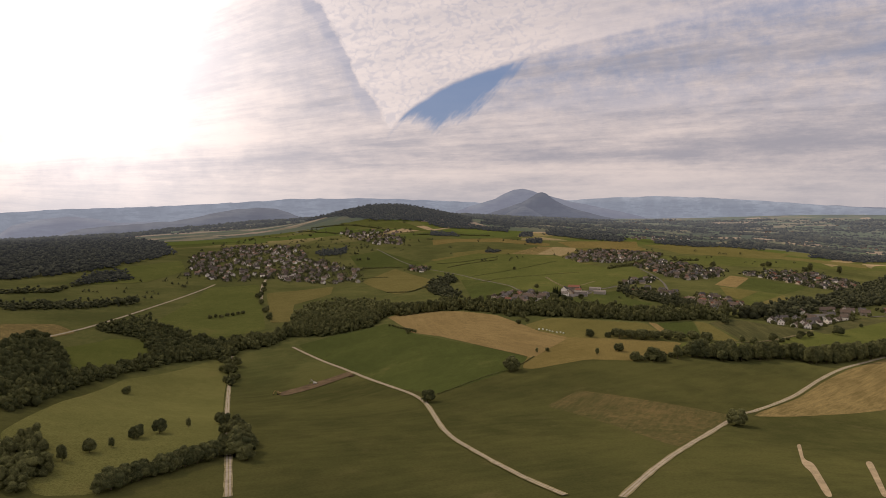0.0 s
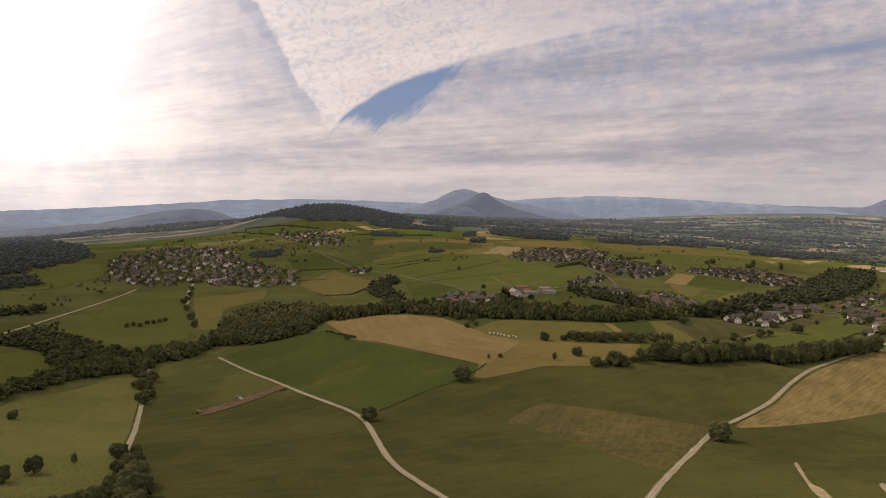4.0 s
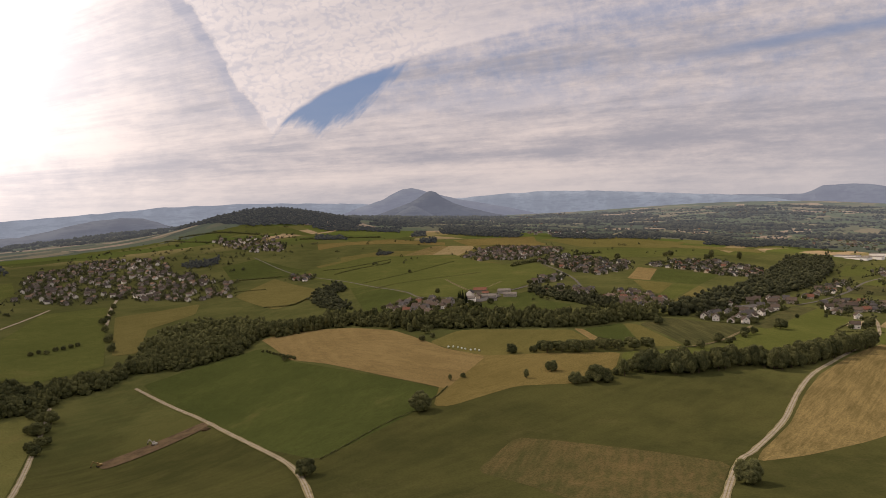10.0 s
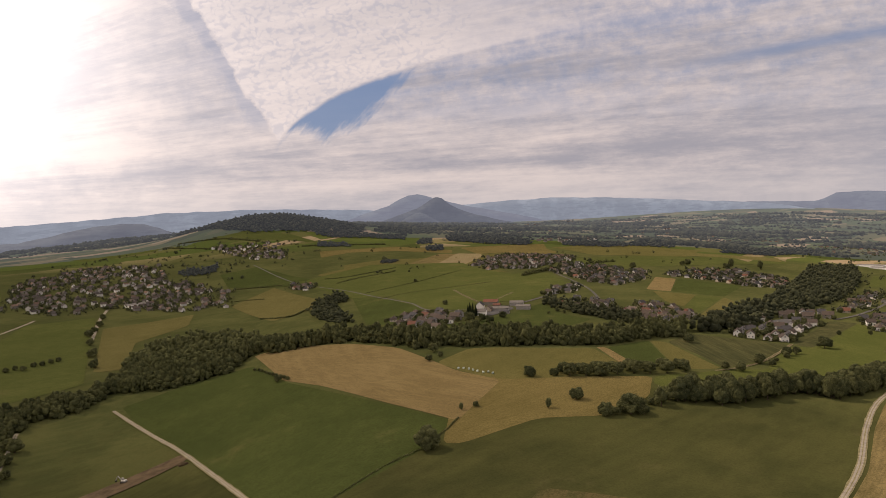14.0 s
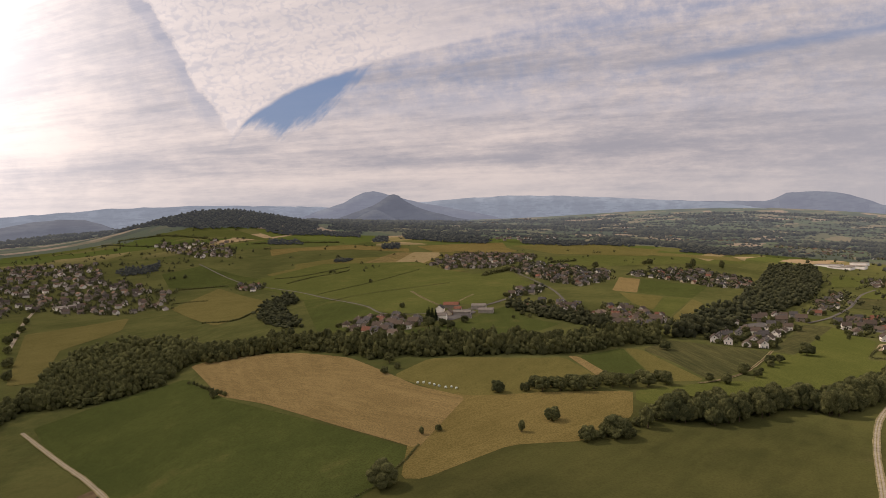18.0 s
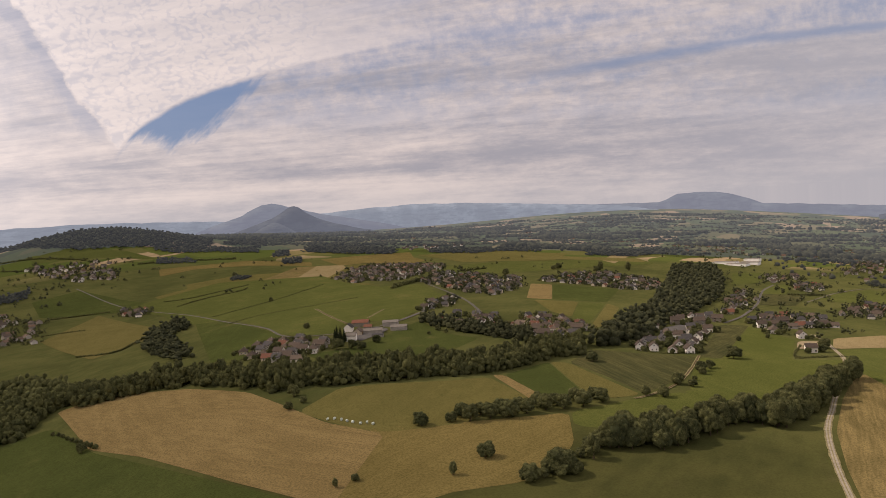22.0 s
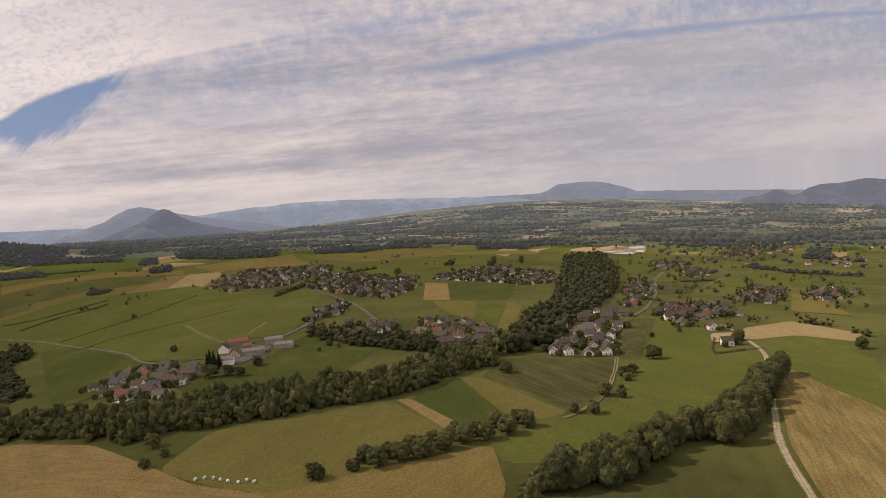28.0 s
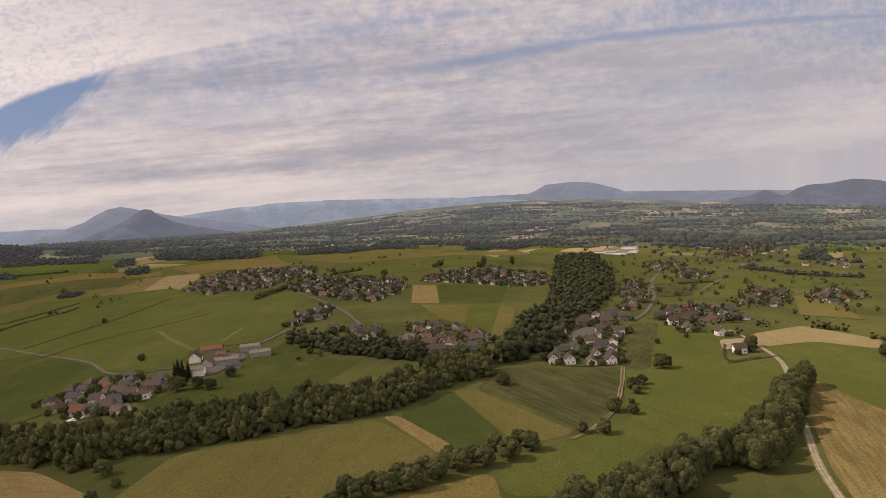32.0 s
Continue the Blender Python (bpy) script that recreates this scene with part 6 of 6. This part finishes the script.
def excavator(x, y, turn, paint, label):
    root = new("excavator")
    tagged(root, label, "excavator")
    root.matrix_basis = pose(x, y, float(land(x, y)) + 0.2, 0, 0, turn)
    for side in (-1, 1):
        part("track", box_mesh("track", (-1.9, side * 1.1 - 0.3, 0), (1.9, side * 1.1 + 0.3, 0.9), "rubber", 0.25), root)
    part("body", box_mesh("body", (-2.1, -1.3, 0.9), (1.2, 1.3, 2.1), paint, 0.15), root)
    cab = part("cab", box_mesh("cab", (0.1, -1.25, 2.1), (1.3, 0.1, 3.3), paint, 0.12), root)
    part("window", box_mesh("window", (1.3, -1.1, 2.3), (1.34, 0.0, 3.1), "window_glass"), cab)
    part("boom", mesh_from("boom", [(0.8, 0.3, 1.6), (0.8, 0.75, 1.6), (3.6, 0.3, 4.4), (3.6, 0.75, 4.4), (0.8, 0.3, 2.2), (0.8, 0.75, 2.2), (3.5, 0.3, 4.9), (3.5, 0.75, 4.9)],
                           [(0, 2, 3, 1), (4, 5, 7, 6), (0, 4, 6, 2), (1, 3, 7, 5), (2, 6, 7, 3), (0, 1, 5, 4)], paint), root)
    part("arm", mesh_from("arm", [(3.4, 0.35, 4.9), (3.4, 0.7, 4.9), (5.4, 0.35, 1.6), (5.4, 0.7, 1.6), (3.9, 0.35, 4.9), (3.9, 0.7, 4.9), (5.8, 0.35, 1.8), (5.8, 0.7, 1.8)],
                          [(0, 2, 3, 1), (4, 5, 7, 6), (0, 4, 6, 2), (1, 3, 7, 5), (2, 6, 7, 3), (0, 1, 5, 4)], paint), root)
    part("bucket", box_mesh("bucket", (5.0, 0.05, 0.7), (6.0, 1.0, 1.7), "rubber", 0.2), root)


excavator(*MACHINES[0], 150, "machine_white", "pale excavator standing on a bare earth scar")
excavator(*MACHINES[1], 200, "machine_yellow", "small yellow excavator at the end of the earth scar")


def spoil_heap(x, y):
    v, f = ball(3)
    v = v * (3.4, 2.6, 1.7) * (1 + 0.15 * np.sin(v @ np.array([3.0, 5.0, 2.0])))[:, None]
    tagged(part("spoil_heap", array_mesh("spoil_heap", v + (x, y, float(land(x, y)) + 0.3), f, "bare_earth")), "heap of dug brown earth beside the track", "earth heap")


spoil_heap(*MACHINES[2])


def pool(x, y, turn):
    root = new("swimming_pool")
    tagged(root, "small turquoise garden swimming pool with pale stone edge", "pool")
    root.matrix_basis = pose(x, y, float(land(x, y)) + 0.35, 0, 0, turn)
    ring = [(-6, -4), (6, -4), (6, 4), (-6, 4)]
    inner = [(-4.2, -2.1), (4.2, -2.1), (4.2, 2.1), (-4.2, 2.1)]
    v = [(a, b, z) for z in (-0.6, 0.12) for a, b in ring + inner]
    f = [(8 + k, 8 + (k + 1) % 4, 12 + (k + 1) % 4, 12 + k) for k in range(4)] + [(k, (k + 1) % 4, 8 + (k + 1) % 4, 8 + k) for k in range(4)] + [(12 + k, 12 + (k + 1) % 4, 4 + (k + 1) % 4, 4 + k) for k in range(4)]
    part("coping", mesh_from("coping", v, f, "pool_stone"), root)
    part("water", mesh_from("water", [(a, b, -0.05) for a, b in inner], [(0, 1, 2, 3)], "pool_water"), root, "still turquoise water")


pool(*POOL[0], 30)
